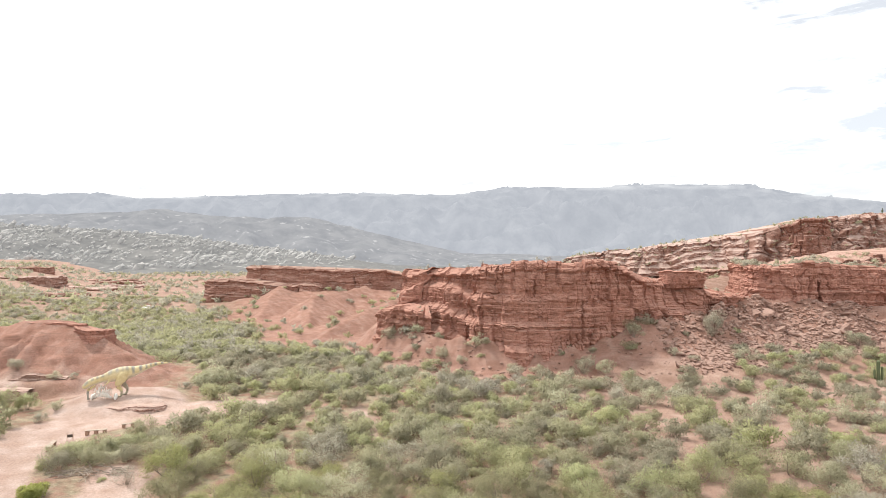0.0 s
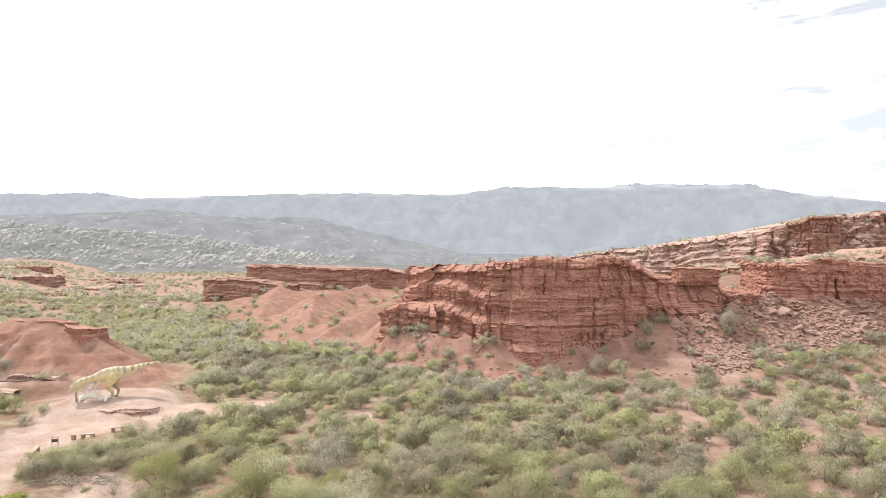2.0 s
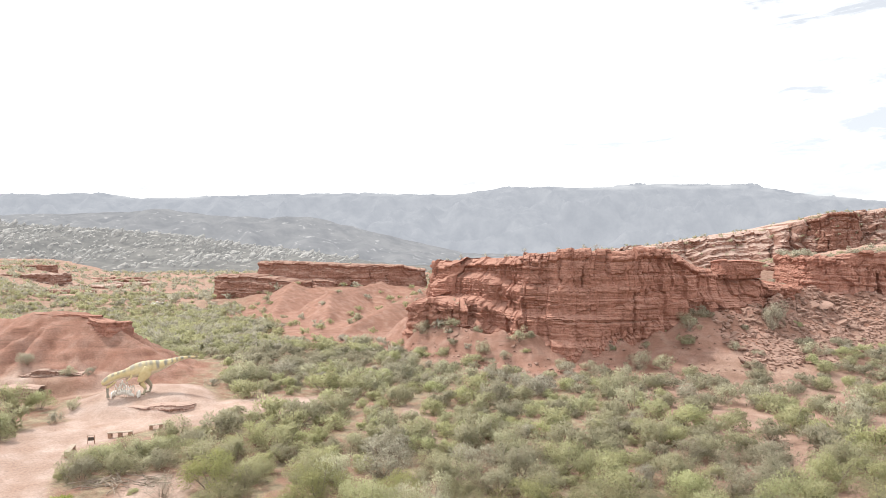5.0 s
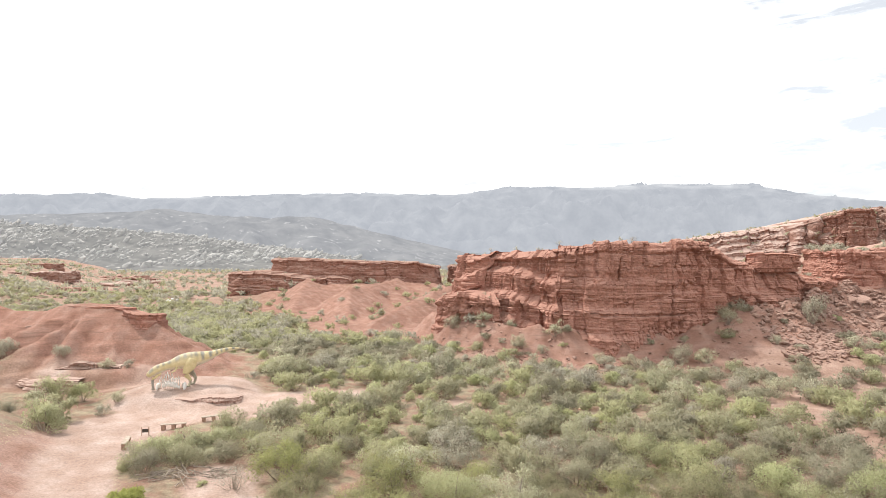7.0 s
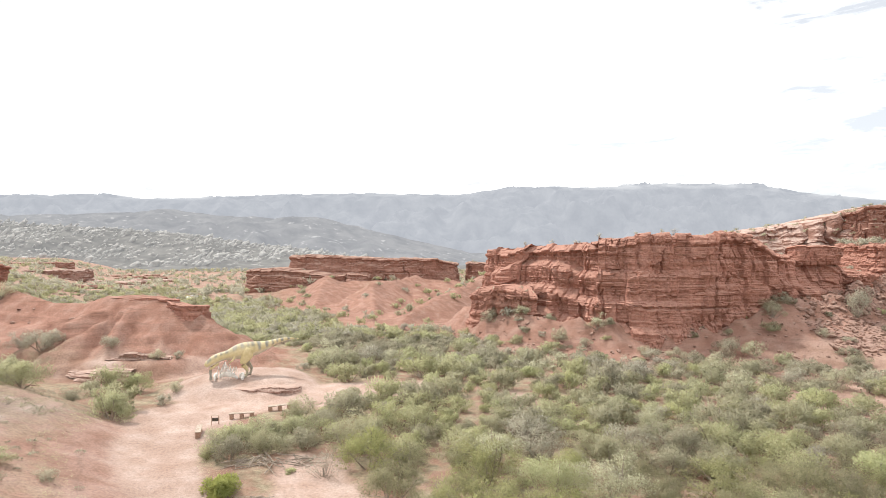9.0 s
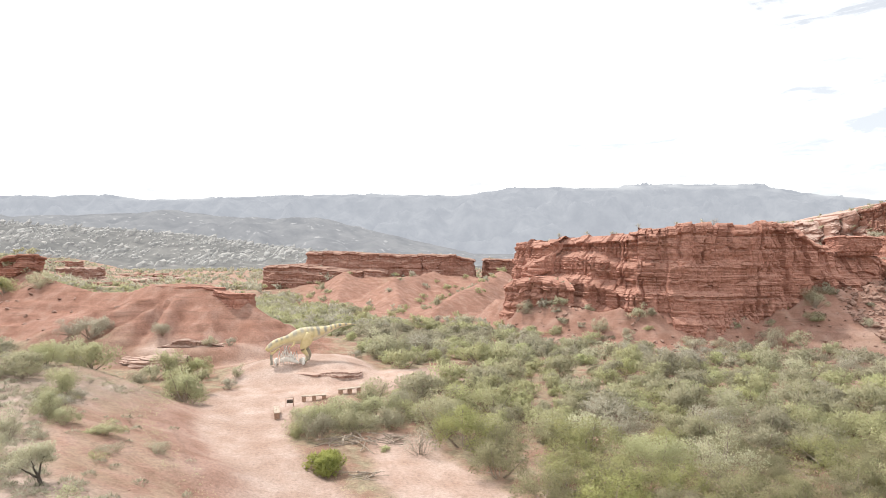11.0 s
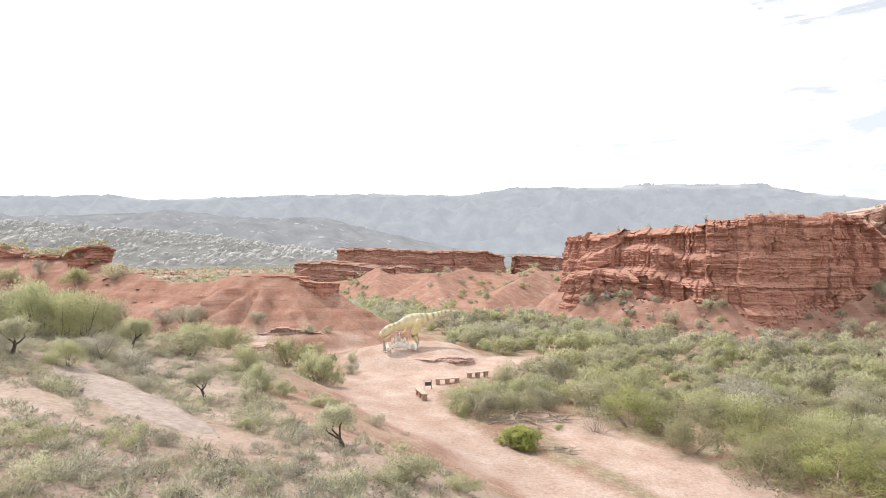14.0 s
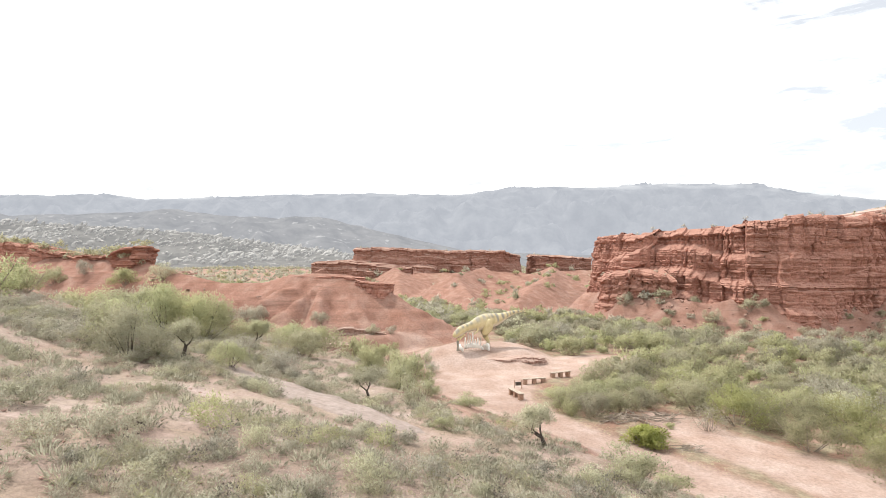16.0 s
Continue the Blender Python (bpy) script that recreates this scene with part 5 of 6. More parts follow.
# ---- small trees ----
def tree(name, label, seed, tall, spread, leaf_count, leaf, material, lean=0.2):
    rng = np.random.default_rng(seed)
    bars, tips = [], []

    def grow(p, d, ln, r, depth):
        pts, rad = [p], [r]
        for k in range(3):
            d = d + rng.normal(size=3) * 0.22 + np.array([0, 0, 0.03])
            d = d / np.linalg.norm(d)
            p = p + d * ln / 3
            pts.append(p)
            rad.append(r * (1 - 0.13 * (k + 1)))
        bars.append(tube(pts, rad, 6 if depth < 2 else 4))
        if depth >= 4:
            tips.append(p)
            return
        if depth >= 2:
            tips.append(p)
        for k in range(2 if rng.random() < 0.55 else 3):
            side = rng.normal(size=3)
            side[2] = abs(side[2]) * 0.25
            nd = d * 0.55 + side / np.linalg.norm(side) * 0.85 * spread
            nd[2] += 0.12
            grow(p, nd / np.linalg.norm(nd), ln * rng.uniform(0.6, 0.82), rad[-1] * 0.68, depth + 1)

    grow(np.array([0, 0, -0.15]), np.array([lean, 0.1, 1.0]), tall * 0.32, tall * 0.045, 0)
    root = tagged(new(name), label, "tree")
    vs, fs = join(bars)
    part("trunk", mesh_of(name + "_trunk", vs, fs, [M_BARK], True), root, "dark crooked trunk and limbs")
    tri, nrm = leaves(rng, tips, [tall * 0.12] * len(tips), leaf_count, leaf)
    part("crown", tri_mesh(name + "_crown", tri, material, nrm), root)
    return root


def stand(ob, x, y, turn=0.0, size=1.0, sink=0.05):
    z = ground_z(x, y) - sink
    ob.matrix_basis = Matrix.Translation((x, y, z)) @ Matrix.Rotation(turn, 4, "Z") @ Matrix.Diagonal((size, size, size, 1))
    return ob


stand(tree("thorn_tree", "crooked dark thorn tree with thin crown on slope", 911, 2.2, 1.2, 4000, 0.042, M_GREY, 0.2), -41.9, 33.7, 3.6, 1.15, 0.25)
stand(tree("thorn_tree", "small green thorn tree at the edge of the slab", 905, 2.1, 1.1, 3600, 0.045, M_GREEN, 0.4), -49.6, 39.2, 2.0)
stand(tree("thorn_tree", "round green thorn tree behind the slope", 911, 2.6, 1.0, 4200, 0.05, M_GREEN), -58.6, 49.0, 1.0)
stand(tree("thorn_tree", "spreading green thorn tree with dark trunk on slope", 915, 2.8, 1.15, 4200, 0.05, M_GREEN), -58.4, 38.4, 0.3)
stand(tree("thorn_tree", "wide green thorn tree among hillside shrubs", 921, 3.0, 1.1, 4600, 0.055, M_GREEN), -65.2, 48.6, 0.2, 1.1)


# ---- bare rock slab on the slope ----
def rock_slab(pts, wide, label, seed):
    t, f = resample(pts, 0.25)
    n, m = len(t), 18
    dx, dy = np.gradient(f[:, 0]), np.gradient(f[:, 1])
    ln = np.hypot(dx, dy)
    w = np.linspace(-1, 1, m)[:, None]
    half = wide * (0.12 + 0.88 * np.sin(np.linspace(0.05, 3.09, n)) ** 0.6) + 0.6 * fbm(t / 1.6, 0 * t, seed)
    X, Y = f[:, 0] - dy / ln * half * w, f[:, 1] + dx / ln * half * w
    lift = np.where(np.abs(w) > 0.99, -0.2, 0.09 + 0.05 * w)
    lift = lift - 0.25 * step(np.abs(np.linspace(-1, 1, n)), 0.86, 1.0)
    Z = height(X, Y) + lift + 0.05 * fbm(X / 0.6, Y / 0.6, seed + 1)
    return tagged(new("rock_slab", mesh_of("rock_slab", np.stack([X, Y, Z], -1).reshape(-1, 3), sheet_faces(m, n), [M_SLAB], True)), label, "rock")


rock_slab(SLAB_LINE, 1.7, "bare pale rock slab lying along the slope", 951)


# ---- columnar cactus ----
def cactus():
    def ribbed(points, radius):
        vs, fs = [], []
        seg = 20
        for k, p in enumerate(points):
            r = radius * (1.0 if 0 < k < len(points) - 1 else (0.9 if k == 0 else 0.35))
            for s in range(seg):
                rr = r * (1.0 if s % 2 else 0.82)
                vs.append((p[0] + rr * math.cos(6.2832 * s / seg), p[1] + rr * math.sin(6.2832 * s / seg), p[2]))
        for k in range(len(points) - 1):
            for s in range(seg):
                t = (s + 1) % seg
                fs.append((k * seg + s, k * seg + t, (k + 1) * seg + t, (k + 1) * seg + s))
        fs.append(tuple(len(vs) - seg + s for s in range(seg)))
        return mesh_of("cactus", vs, fs, [M_CACTUS])
    root = tagged(new("columnar_cactus"), "tall ribbed green cactus with upright arms", "cactus")
    part("column", ribbed([(0, 0, z) for z in (-0.2, 0.6, 1.6, 2.6, 3.4, 3.9, 4.1)], 0.27), root)
    part("arm", ribbed([(0.15, 0, 0.7), (0.45, 0, 0.8), (0.62, 0, 1.1), (0.64, 0, 2.0), (0.64, 0, 2.9), (0.64, 0, 3.05)], 0.2), root)
    part("arm", ribbed([(-0.15, 0.1, 0.9), (-0.42, 0.1, 1.0), (-0.55, 0.1, 1.3), (-0.56, 0.1, 2.1), (-0.56, 0.1, 2.5), (-0.56, 0.1, 2.62)], 0.18), root)
    return root


tall_cactus = stand(cactus(), 72.4, 97.5)
ridge_top = np.concatenate(TOPS["ridge_cliff"])
q = ridge_top[np.argmin(np.hypot(ridge_top[:, 0] - 201, ridge_top[:, 1] - 266))]
copy_thing(tall_cactus, Matrix.Translation((q[0], q[1], q[2] - 0.1)) @ Matrix.Diagonal((0.6, 0.6, 0.6, 1)))


# ---- fallen rocks ----
def boulder_mesh(name, seed, flat, material, sub=2):
    rng = random.Random(seed)
    bm = bmesh.new()
    bmesh.ops.create_icosphere(bm, subdivisions=sub, radius=1)
    planes = [(Vector((rng.gauss(0, 1), rng.gauss(0, 1), rng.gauss(0, 1))).normalized(), rng.uniform(0.42, 0.78)) for _ in range(11)]
    for v in bm.verts:
        for nrm, d in planes:
            e = v.co.dot(nrm) - d
            if e > 0:
                v.co -= nrm * e
        v.co += Vector((noise.noise(v.co * 2.5 + Vector((seed, 0, 0))), noise.noise(v.co * 2.5 + Vector((0, seed, 0))), noise.noise(v.co * 2.5))) * 0.05
        v.co.z *= flat
    me = bpy.data.meshes.new(name)
    bm.to_mesh(me)
    bm.free()
    me.materials.append(material)
    return me


ROCKS = [boulder_mesh("boulder", 30 + k, (0.45, 0.6, 0.75, 0.5, 0.35, 0.65)[k], M_ROCK) for k in range(6)]
random.seed(23)


def rock_at(x, y, s, label, group, tilt=0.35):
    z = ground_z(x, y)
    ob = tagged(new("boulder", random.choice(ROCKS)), label, "boulder", group)
    ob.matrix_basis = Matrix.Translation((x, y, z - 0.05 * s)) @ Euler((random.uniform(-tilt, tilt), random.uniform(-tilt, tilt), random.uniform(0, 6.28))).to_matrix().to_4x4() @ Matrix.Diagonal((s * random.uniform(0.8, 1.5), s, s * random.uniform(0.7, 1.1), 1))
    return ob


made = 0
while made < 280:
    x, y = random.uniform(40, 92), random.uniform(101, 128)
    if look_up(LT, x, y) > 15 or y > 113 + (x - 46) * 0.7:
        continue
    rock_at(x, y, random.choice((0.4, 0.5, 0.65, 0.9, 1.2)) * random.uniform(0.7, 1.3), "angular reddish sandstone block fallen on the slope", "fallen blocks below the cliff")
    made += 1
for x, y, s in ((64, 120.5, 2.0), (66.5, 122, 2.3), (68, 119, 1.7), (62.5, 117.5, 1.5), (70.5, 118.5, 1.6), (66, 116.5, 1.4), (75, 116, 1.4), (83, 121, 2.2), (86, 119, 1.9), (80, 119.5, 1.5), (59, 119, 1.6), (90, 118, 2.4), (73, 121, 1.2)):
    rock_at(x, y, s, "large tilted sandstone slab fallen from the cliff", "large fallen slabs", 0.5)
for k in range(34):
    x = random.uniform(-14, 40)
    y = 99 + random.uniform(0, 8) + max(0, -x) * 0.9
    rock_at(x, y, random.uniform(0.18, 0.5), "small reddish stone on the scree", "stones on the scree")
for k in range(26):
    rock_at(random.uniform(-96, -70), random.uniform(88, 104), random.uniform(0.2, 0.6), "reddish stone on the bare slope", "stones on the bare slope")
for x, y, s in ((-67.5, 74.5, 0.5), (-66.3, 74.0, 0.55), (-65.4, 74.6, 0.4), (-45.6, 64.2, 0.16)):
    rock_at(x, y, s, "loose reddish stone beside the path", "loose stones")


def stone_stuff(name, label, spots, material, seed, tall=0.6, lean=0.0):
    """Stones too many to count, in one mesh: spots of x, y, z, size, turn, stretch."""
    rng = np.random.default_rng(seed)
    bm = bmesh.new()
    bmesh.ops.create_icosphere(bm, subdivisions=1, radius=1)
    base = np.array([v.co[:] for v in bm.verts])
    face = np.array([[v.index for v in f.verts] for f in bm.faces])
    bm.free()
    vs, fs = [], []
    for k, (x, y, z, s, a, w) in enumerate(spots):
        p = base * (1 + rng.uniform(-0.28, 0.28, (len(base), 1))) * np.array([s * w, s, s * tall])
        e = lean * rng.uniform(0.4, 1.3)
        p = np.stack([p[:, 0] * math.cos(e) - p[:, 2] * math.sin(e), p[:, 1], p[:, 0] * math.sin(e) + p[:, 2] * math.cos(e)], 1)
        c, q = math.cos(a), math.sin(a)
        vs.append(np.stack([p[:, 0] * c - p[:, 1] * q + x, p[:, 0] * q + p[:, 1] * c + y, p[:, 2] + z], 1))
        fs.append(face + k * len(base))
    return tagged(new(name, mesh_of(name, np.concatenate(vs), np.concatenate(fs), [material])), label, "stones", kind="stuff")


rng = np.random.default_rng(44)
spots = []
while len(spots) < 5000:
    x, y = rng.uniform(-16, 95), rng.uniform(97, 128)
    if look_up(LT, x, y) < 15 and rng.random() < (1.0 if x > 40 else 0.16):
        spots.append((x, y, ground_z(x, y), (0.09 + 0.5 * rng.random() ** 2.2) * (1.0 if x > 40 else 0.7), rng.uniform(0, 6.28), rng.uniform(0.8, 1.8)))
while len(spots) < 6000:
    x, y = rng.uniform(46, 95), rng.uniform(100, 128)
    if look_up(LT, x, y) < 14:
        spots.append((x, y, ground_z(x, y), 0.16 + 0.5 * rng.random() ** 2, rng.uniform(0, 6.28), rng.uniform(0.8, 1.6)))
stone_stuff("scree", "small reddish rubble over the slope below the cliffs", spots, M_ROCK, 45, 0.75, 0.35)
spots = []
while len(spots) < 1500:
    x, y = rng.uniform(-72, -34), rng.uniform(20, 60)
    if hill_dist(x, y) > 2:
        spots.append((x, y, ground_z(x, y), rng.uniform(0.015, 0.06), rng.uniform(0, 6.28), rng.uniform(0.8, 1.6)))
stone_stuff("pebbles", "pale pebbles scattered over the stony slope", spots, M_ROCK, 46)

# pale granite boulders on the far hill: sampled on its sheet
hv = np.empty(len(rock_hill.data.vertices) * 3)
rock_hill.data.vertices.foreach_get("co", hv)
hv = hv.reshape(-1, 3)
spots = []
while len(spots) < 2600:
    p = hv[rng.integers(0, len(hv))]
    if p[1] < 1330 and p[2] > -4 and grid_noise(p[0] / 90, p[1] / 90, 777)[0] + rng.normal() * 0.12 > 0.48:
        s = rng.uniform(1.0, 3.0) * (2.0 if rng.random() < 0.14 else 1)
        spots.append((p[0] + rng.normal() * 4, p[1] + rng.normal() * 4, p[2] + 0.2 * s, s, rng.uniform(-0.4, 0.4), rng.uniform(1.2, 3.0)))
# one fifth of the pale boulder surface is emission standing for haze
M_HILLROCK = far_mat("pale_hill_boulder_haze", (0.28, 0.268, 0.252), (0.50, 0.48, 0.455), (0.41, 0.42, 0.43), 0.20, 0.2)
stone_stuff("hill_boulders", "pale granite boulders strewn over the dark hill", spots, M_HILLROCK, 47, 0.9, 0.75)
spots = [(-107 + rng.normal() * 1.6, 208 + rng.normal() * 1.0, ground_z(-107, 208) + 0.5 + abs(rng.normal()) * 0.5, rng.uniform(0.4, 0.9), rng.uniform(0, 6.28), 1.3) for _ in range(14)]
stone_stuff("boulder_heap", "heap of pale boulders among the valley scrub", spots, M_PALEROCK, 48)


# ---- statue of a large two-legged dinosaur, with the bones it stands over ----
def sweep(sections, seg=28):
    """Oval sections along a bent line in the plane y = bend: x, y, z, half width, half height."""
    vs, fs = [], []
    n = len(sections)
    for k, (x, y, z, w, h) in enumerate(sections):
        a, b = sections[max(k - 1, 0)], sections[min(k + 1, n - 1)]
        d = Vector((b[0] - a[0], b[1] - a[1], b[2] - a[2])).normalized()
        side = d.cross(Vector((0, 0, 1))).normalized()
        up = side.cross(d)
        for s in range(seg):
            an = 6.28319 * s / seg
            vs.append(tuple(Vector((x, y, z)) + side * w * math.cos(an) + up * h * math.sin(an)))
    for k in range(n - 1):
        for s in range(seg):
            t = (s + 1) % seg
            fs.append((k * seg + s, k * seg + t, (k + 1) * seg + t, (k + 1) * seg + s))
    fs.append(tuple(range(seg))[::-1])
    fs.append(tuple(len(vs) - seg + s for s in range(seg)))
    return vs, fs


def smooth_sections(keys, n):
    keys = np.array(keys, float)
    t = np.linspace(0, len(keys) - 1, n)
    i = np.clip(t.astype(int), 0, len(keys) - 2)
    f = (t - i)[:, None]
    p = [keys[np.clip(i + o, 0, len(keys) - 1)] for o in (-1, 0, 1, 2)]
    c = 0.5 * (2 * p[1] + (p[2] - p[0]) * f + (2 * p[0] - 5 * p[1] + 4 * p[2] - p[3]) * f ** 2 + (3 * p[1] - p[0] - 3 * p[2] + p[3]) * f ** 3)
    c[:, 3:] = np.maximum(c[:, 3:], 0.03)
    return [tuple(r) for r in c]


def statue_mat():
    m, n, l, b = mat("painted_statue", 0.6, 0.3)
    v = coords(n, l)
    f = noise_of(n, l, v, 2.2, 5)
    skin = ramp(n, l, f, [(0.3, (0.52, 0.42, 0.215)), (0.7, (0.66, 0.555, 0.33))])
    back = ramp(n, l, f, [(0.3, (0.20, 0.185, 0.16)), (0.7, (0.35, 0.325, 0.285))])
    belly = ramp(n, l, f, [(0.3, (0.56, 0.49, 0.38)), (0.7, (0.70, 0.63, 0.52))])
    c = blend(n, l, attr(n, "striped"), skin, back)
    c = blend(n, l, attr(n, "under"), c, belly)
    l.new(c, b.inputs["Base Color"])
    bump(n, l, b, noise_of(n, l, v, 14, 4), 0.5, 0.03)
    return m


def statue():
    spine = [(-5.7, -0.35, 3.42, 0.04, 0.04), (-5.0, -0.28, 3.50, 0.10, 0.12), (-4.2, -0.18, 3.52, 0.18, 0.21), (-3.3, -0.08, 3.42, 0.28, 0.32), (-2.4, 0, 3.20, 0.40, 0.46), (-1.6, 0, 2.98, 0.54, 0.66), (-0.8, 0, 2.84, 0.70, 0.86),
             (0.2, 0, 2.76, 0.78, 0.98), (1.1, 0, 2.62, 0.72, 0.90), (1.75, 0, 2.46, 0.58, 0.70), (2.3, 0, 2.36, 0.46, 0.55), (2.8, 0.02, 2.26, 0.48, 0.54), (3.2, 0.04, 2.13, 0.50, 0.56), (3.6, 0.05, 1.95, 0.46, 0.54), (3.95, 0.06, 1.74, 0.39, 0.46), (4.2, 0.06, 1.56, 0.31, 0.37), (4.36, 0.06, 1.44, 0.18, 0.22)]
    spine = [(x, y, z + 0.06, w * 0.88, h * 0.86) for x, y, z, w, h in spine]
    pieces = [sweep(smooth_sections(spine, 90))]
    n_body = len(pieces[0][0])
    for side, dx in ((0.52, 0.35), (-0.52, -0.35)):
        leg = [(dx * 0.4 - 0.25, side * 0.75, 2.9, 0.36, 0.56), (dx * 0.5 + 0.02, side, 2.35, 0.38, 0.62), (dx * 0.7 + 0.30, side, 1.8, 0.30, 0.44), (dx + 0.30, side, 1.38, 0.23, 0.30), (dx + 0.02, side, 1.0, 0.18, 0.21), (dx - 0.14, side, 0.62, 0.15, 0.16), (dx - 0.04, side, 0.28, 0.13, 0.13), (dx + 0.06, side, 0.05, 0.17, 0.16)]
        pieces.append(sweep(smooth_sections(leg, 26), 16))
        for spread in (-0.16, 0.0, 0.16):
            toe = [(dx - 0.02, side + spread * 0.3, 0.12, 0.10, 0.10), (dx + 0.25, side + spread, 0.10, 0.09, 0.09), (dx + 0.52, side + spread * 1.6, 0.05, 0.05, 0.05), (dx + 0.62, side + spread * 1.8, 0.02, 0.02, 0.02)]
            pieces.append(sweep(smooth_sections(toe, 8), 8))
        arm = [(1.55, side * 0.9, 2.25, 0.13, 0.14), (1.72, side * 1.1, 1.95, 0.09, 0.10), (1.95, side * 1.05, 1.78, 0.06, 0.06), (2.1, side * 1.0, 1.66, 0.04, 0.05)]
        pieces.append(sweep(smooth_sections(arm, 10), 10))
        brow = [(2.95, side * 0.5, 2.62, 0.06, 0.05), (3.15, side * 0.62, 2.50, 0.09, 0.08), (3.40, side * 0.56, 2.32, 0.06, 0.05)]
        pieces.append(sweep(smooth_sections(brow, 8), 8))
    jaw = [(3.1, 0.04, 1.74, 0.28, 0.2), (3.4, 0.05, 1.48, 0.25, 0.15), (3.65, 0.06, 1.26, 0.2, 0.12), (3.85, 0.06, 1.12, 0.08, 0.06)]
    # dark piece from the mouth down to the ground
    hanging_piece = [(3.80, 0.06, 1.35, 0.14, 0.12), (3.86, 0.04, 0.95, 0.15, 0.13), (3.84, 0.08, 0.45, 0.12, 0.12), (3.80, 0.02, 0.02, 0.18, 0.16)]
    pieces.append(sweep(smooth_sections(hanging_piece, 12), 10))
    pieces.append(sweep(smooth_sections(jaw, 12), 14))
    vs, fs = join(pieces)
    me = mesh_of("dinosaur_statue", vs, fs, [statue_mat()], True)
    v = np.array(vs)
    mid_z = np.interp(v[:, 0], [s[0] for s in spine[:-1]], [s[2] for s in spine[:-1]])
    half = np.interp(v[:, 0], [s[0] for s in spine[:-1]], [s[4] for s in spine[:-1]])
    rel = (v[:, 2] - mid_z) / np.maximum(half, 0.05)
    band = 0.5 + 0.5 * np.sin(v[:, 0] * 9.5 + 1.2 * np.sin(v[:, 0] * 2.1))
    on_tail = step(-v[:, 0], 0.3, 1.2)
    stripe_shade = on_tail * step(band, 0.5, 0.72) * step(rel, -0.55, 0.0) + (1 - on_tail) * np.maximum(step(rel, 0.25, 0.75) * (0.35 + 0.5 * step(band, 0.4, 0.7)), 0)
    legs = np.arange(len(v)) >= n_body
    # far-side limbs coloured dark for their shade; near leg painted dark low down
    stripe_shade = np.where(legs & (v[:, 1] < -0.2), 0.8 * step(2.5 - v[:, 2], 0, 0.6), np.where(legs, 0.65 * step(1.0 - v[:, 2], 0, 0.5) * (v[:, 0] < 1.2), stripe_shade))
    stripe_shade = np.where(legs & (v[:, 0] > 3.6) & (v[:, 2] < 1.1), 0.95, stripe_shade)
    put_attr(me, "striped", stripe_shade)
    put_attr(me, "under", np.where(legs, 0, step(-rel, 0.25, 0.7)))
    return tagged(new("dinosaur_statue", me), "yellow striped dinosaur statue bending down over bones", "statue")


DINO_YAW = math.atan2(-0.54, -0.84)
DINO = Matrix.Translation((-41.3, 73.3, ground_z(-41.3, 73.3))) @ Matrix.Rotation(DINO_YAW, 4, "Z")
statue().matrix_basis = DINO


def bones():
    bars = [tube([(3.1, -0.9, 0.18), (3.5, -0.2, 0.30), (3.8, 0.6, 0.26), (3.9, 1.3, 0.12)], [0.10, 0.13, 0.12, 0.06], 8)]
    for k in range(7):
        u = k / 6
        cx, cy = 3.15 + 0.7 * u, -0.8 + 1.7 * u
        for side in (-1, 1):
            h = (0.85 - 0.5 * abs(u - 0.4)) * (0.75 + 0.5 * ((k * 7 + side * 3) % 5) / 5)
            bars.append(tube([(cx, cy, 0.28), (cx + side * 0.34, cy - side * 0.16, h), (cx + side * 0.55, cy - side * 0.26, h * 0.75), (cx + side * 0.5, cy - side * 0.24, 0.1)], [0.05, 0.045, 0.04, 0.02], 6))
    bars.append(tube([(2.6, -1.3, 0.16), (3.3, -1.5, 0.18), (3.9, -1.35, 0.12)], [0.16, 0.13, 0.10], 8))
    bars.append(tube([(3.2, 1.5, 0.12), (3.9, 1.9, 0.2), (4.3, 1.8, 0.1)], [0.15, 0.2, 0.09], 8))
    root = tagged(new("bone_sculpture"), "white sculpted rib cage and bones on the rock", "sculpture")
    for k, (vs, fs) in enumerate(bars):
        part("backbone" if k == 0 else ("rib" if k < 15 else "limb_bone"), mesh_of("bone", vs, fs, [M_BONE], True), root)
    return root


BONES = DINO @ Matrix.Translation((2.3, 0.5, 0.0)) @ Matrix.Rotation(1.25, 4, "Z")
BONES.translation.z = ground_z(BONES.translation.x, BONES.translation.y) - 0.05
bones().matrix_basis = BONES @ Matrix.Diagonal((1.0, 0.85, 2.1, 1)) @ Matrix.Translation((-3.5, 0, 0))


# ---- benches and sign by the path ----
def box(cx, cy, cz, sx, sy, sz, bevel=0.012):
    bm = bmesh.new()
    bmesh.ops.create_cube(bm, size=1, matrix=Matrix.Translation((cx, cy, cz)) @ Matrix.Diagonal((sx, sy, sz, 1)))
    bmesh.ops.bevel(bm, geom=bm.edges[:], offset=bevel, segments=1, affect="EDGES")
    return bm


def bm_mesh(name, bm, material):
    me = bpy.data.meshes.new(name)
    bm.to_mesh(me)
    bm.free()
    me.materials.append(material)
    return me


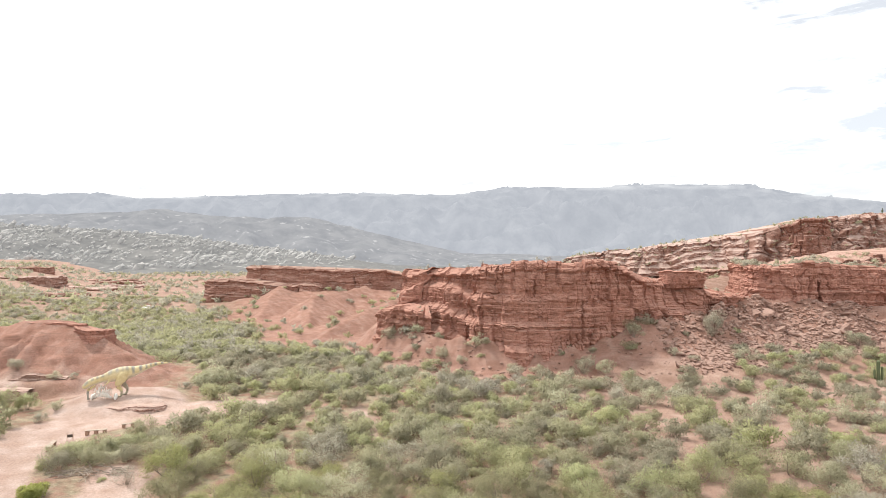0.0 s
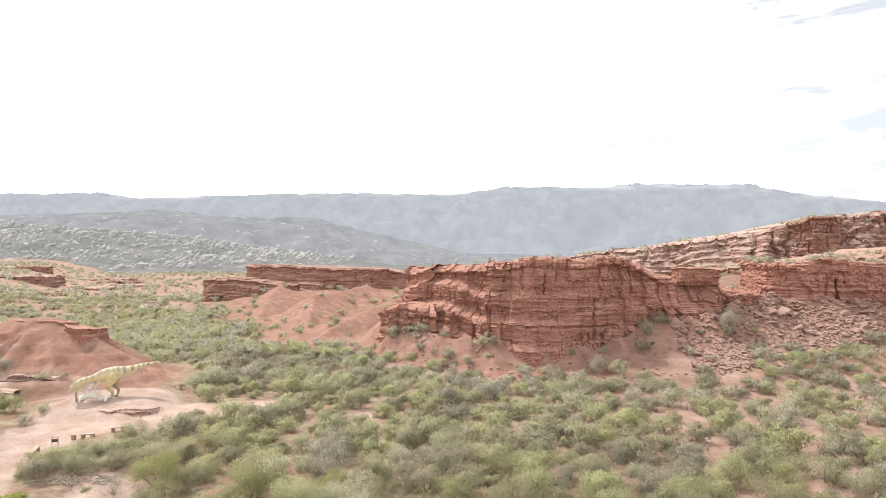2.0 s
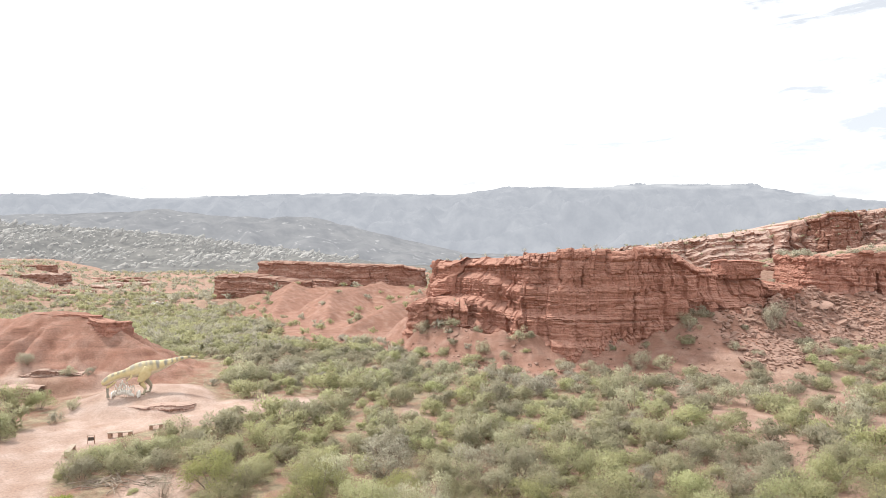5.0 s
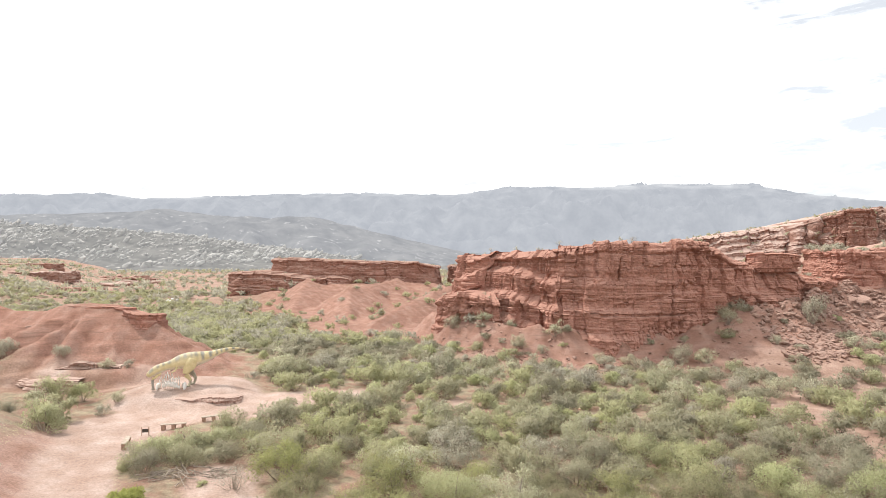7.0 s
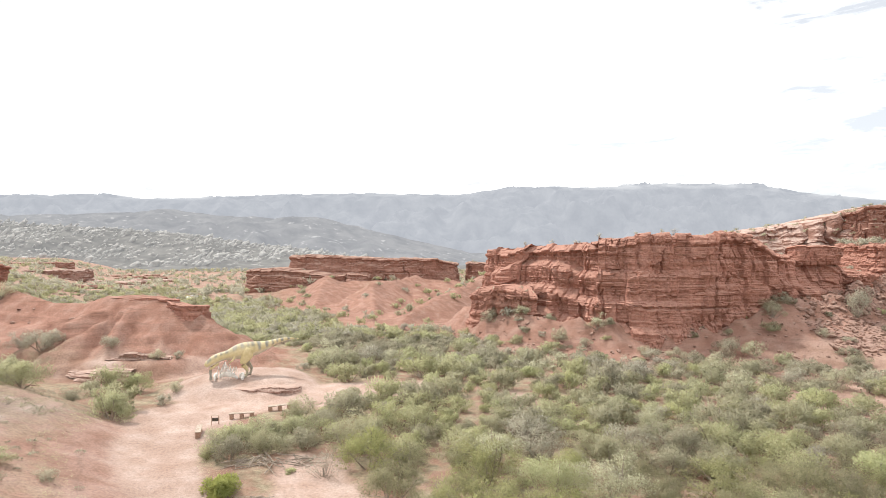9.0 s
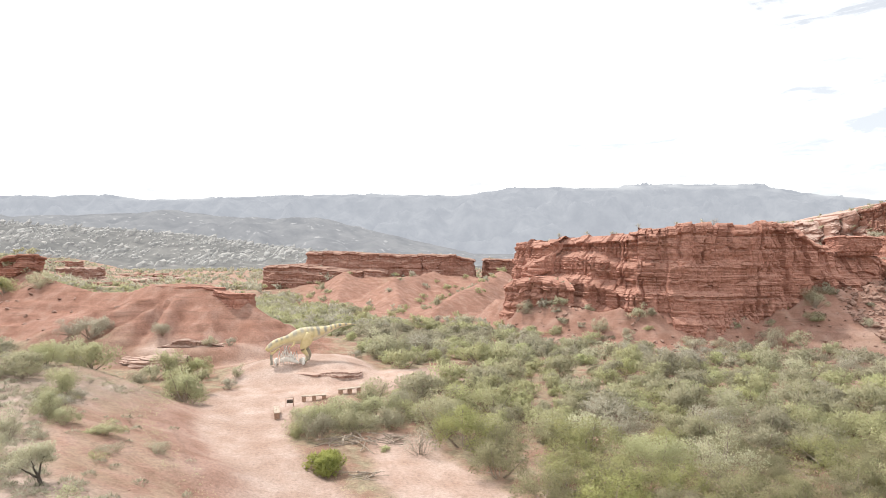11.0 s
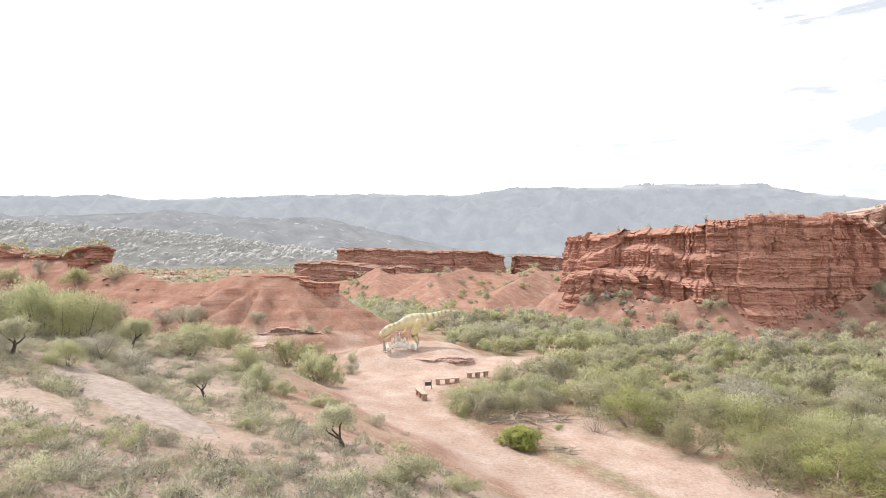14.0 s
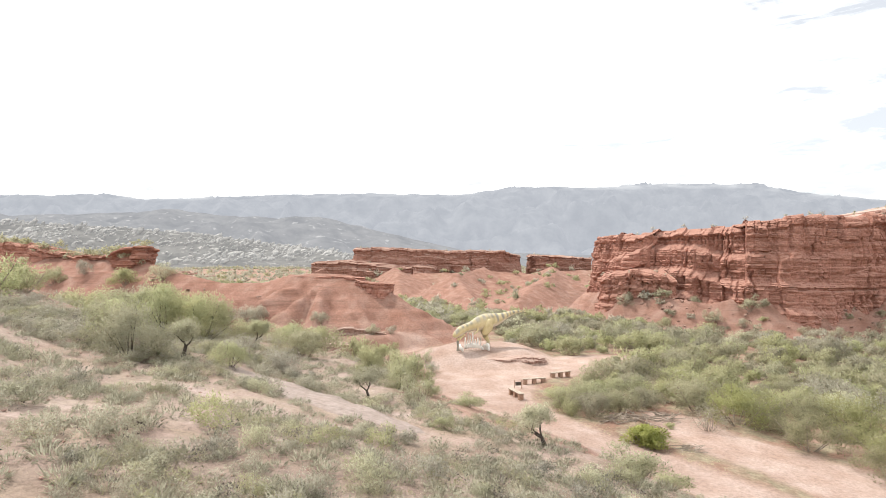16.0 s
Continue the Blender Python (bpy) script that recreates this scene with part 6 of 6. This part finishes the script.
bench = tagged(new("bench"), "weathered plank bench on three red-brown block feet", "bench", "benches by the path")
for k, cy in enumerate((-0.115, 0.115)):
    part("plank", bm_mesh("plank", box(0, cy, 0.475, 2.15, 0.215, 0.07), M_BENCH), bench)
foot_me = bm_mesh("foot", box(0, 0, 0.2, 0.32, 0.38, 0.48, 0.02), M_BLOCK)
for fx in (-0.85, 0.0, 0.85):
    part("foot", foot_me, bench).location = (fx, 0, 0)


def seat(x0, y0, x1, y1, ob):
    cx, cy = (x0 + x1) / 2, (y0 + y1) / 2
    z = ground_z(cx, cy)
    return Matrix.Translation((cx, cy, z)) @ Matrix.Rotation(math.atan2(y1 - y0, x1 - x0), 4, "Z")


bench.matrix_basis = seat(-39.1, 61.75, -36.95, 62.25, bench)
copy_thing(bench, seat(-36.2, 63.7, -34.35, 64.6, bench))
copy_thing(bench, seat(-39.75, 56.9, -40.5, 59.1, bench))

sign = tagged(new("information_sign"), "small dark information sign on a thin post", "sign")
part("post", bm_mesh("post", box(0, 0, 0.35, 0.07, 0.07, 0.9), M_BLOCK), sign)
part("post", bm_mesh("post", box(-0.62, 0.1, 0.35, 0.05, 0.05, 0.9), M_BLOCK), sign)
part("panel", bm_mesh("panel", box(-0.3, 0.03, 0.46, 0.5, 0.04, 0.3), M_BARK), sign)
part("rail", bm_mesh("rail", box(-0.31, 0.05, 0.78, 0.66, 0.04, 0.04), M_BENCH), sign)
stand(sign, -39.35, 60.2, 0.15)

# a dead branch heap beside the bright shrub
rng = np.random.default_rng(66)
bars = []
for k in range(26):
    p = np.array([rng.normal() * 0.5, rng.normal() * 0.3, abs(rng.normal()) * 0.12])
    d = np.array([rng.normal(), rng.normal() * 0.5, rng.normal() * 0.15]) * 0.4
    bars.append(tube([p - d, p + d * 0.1, p + d], [0.03, 0.025, 0.01], 4))
vs, fs = join(bars)
heap = tagged(new("branch_heap", mesh_of("branch_heap", vs, fs, [M_TWIG])), "low heap of dead grey branches on sand", "dead wood", kind="stuff")
stand(heap, -31.3, 45.4, 0.4, 1.0, 0.0)
for x, y, turn, size in ((-33.9, 51.0, 1.0, 1.25), (-32.2, 51.3, 2.4, 1.4), (-30.4, 52.0, 0.2, 1.3)):
    copy_thing(heap, Matrix.Translation((x, y, ground_z(x, y))) @ Matrix.Rotation(turn, 4, "Z") @ Matrix.Diagonal((size, size, size * 1.3, 1)))
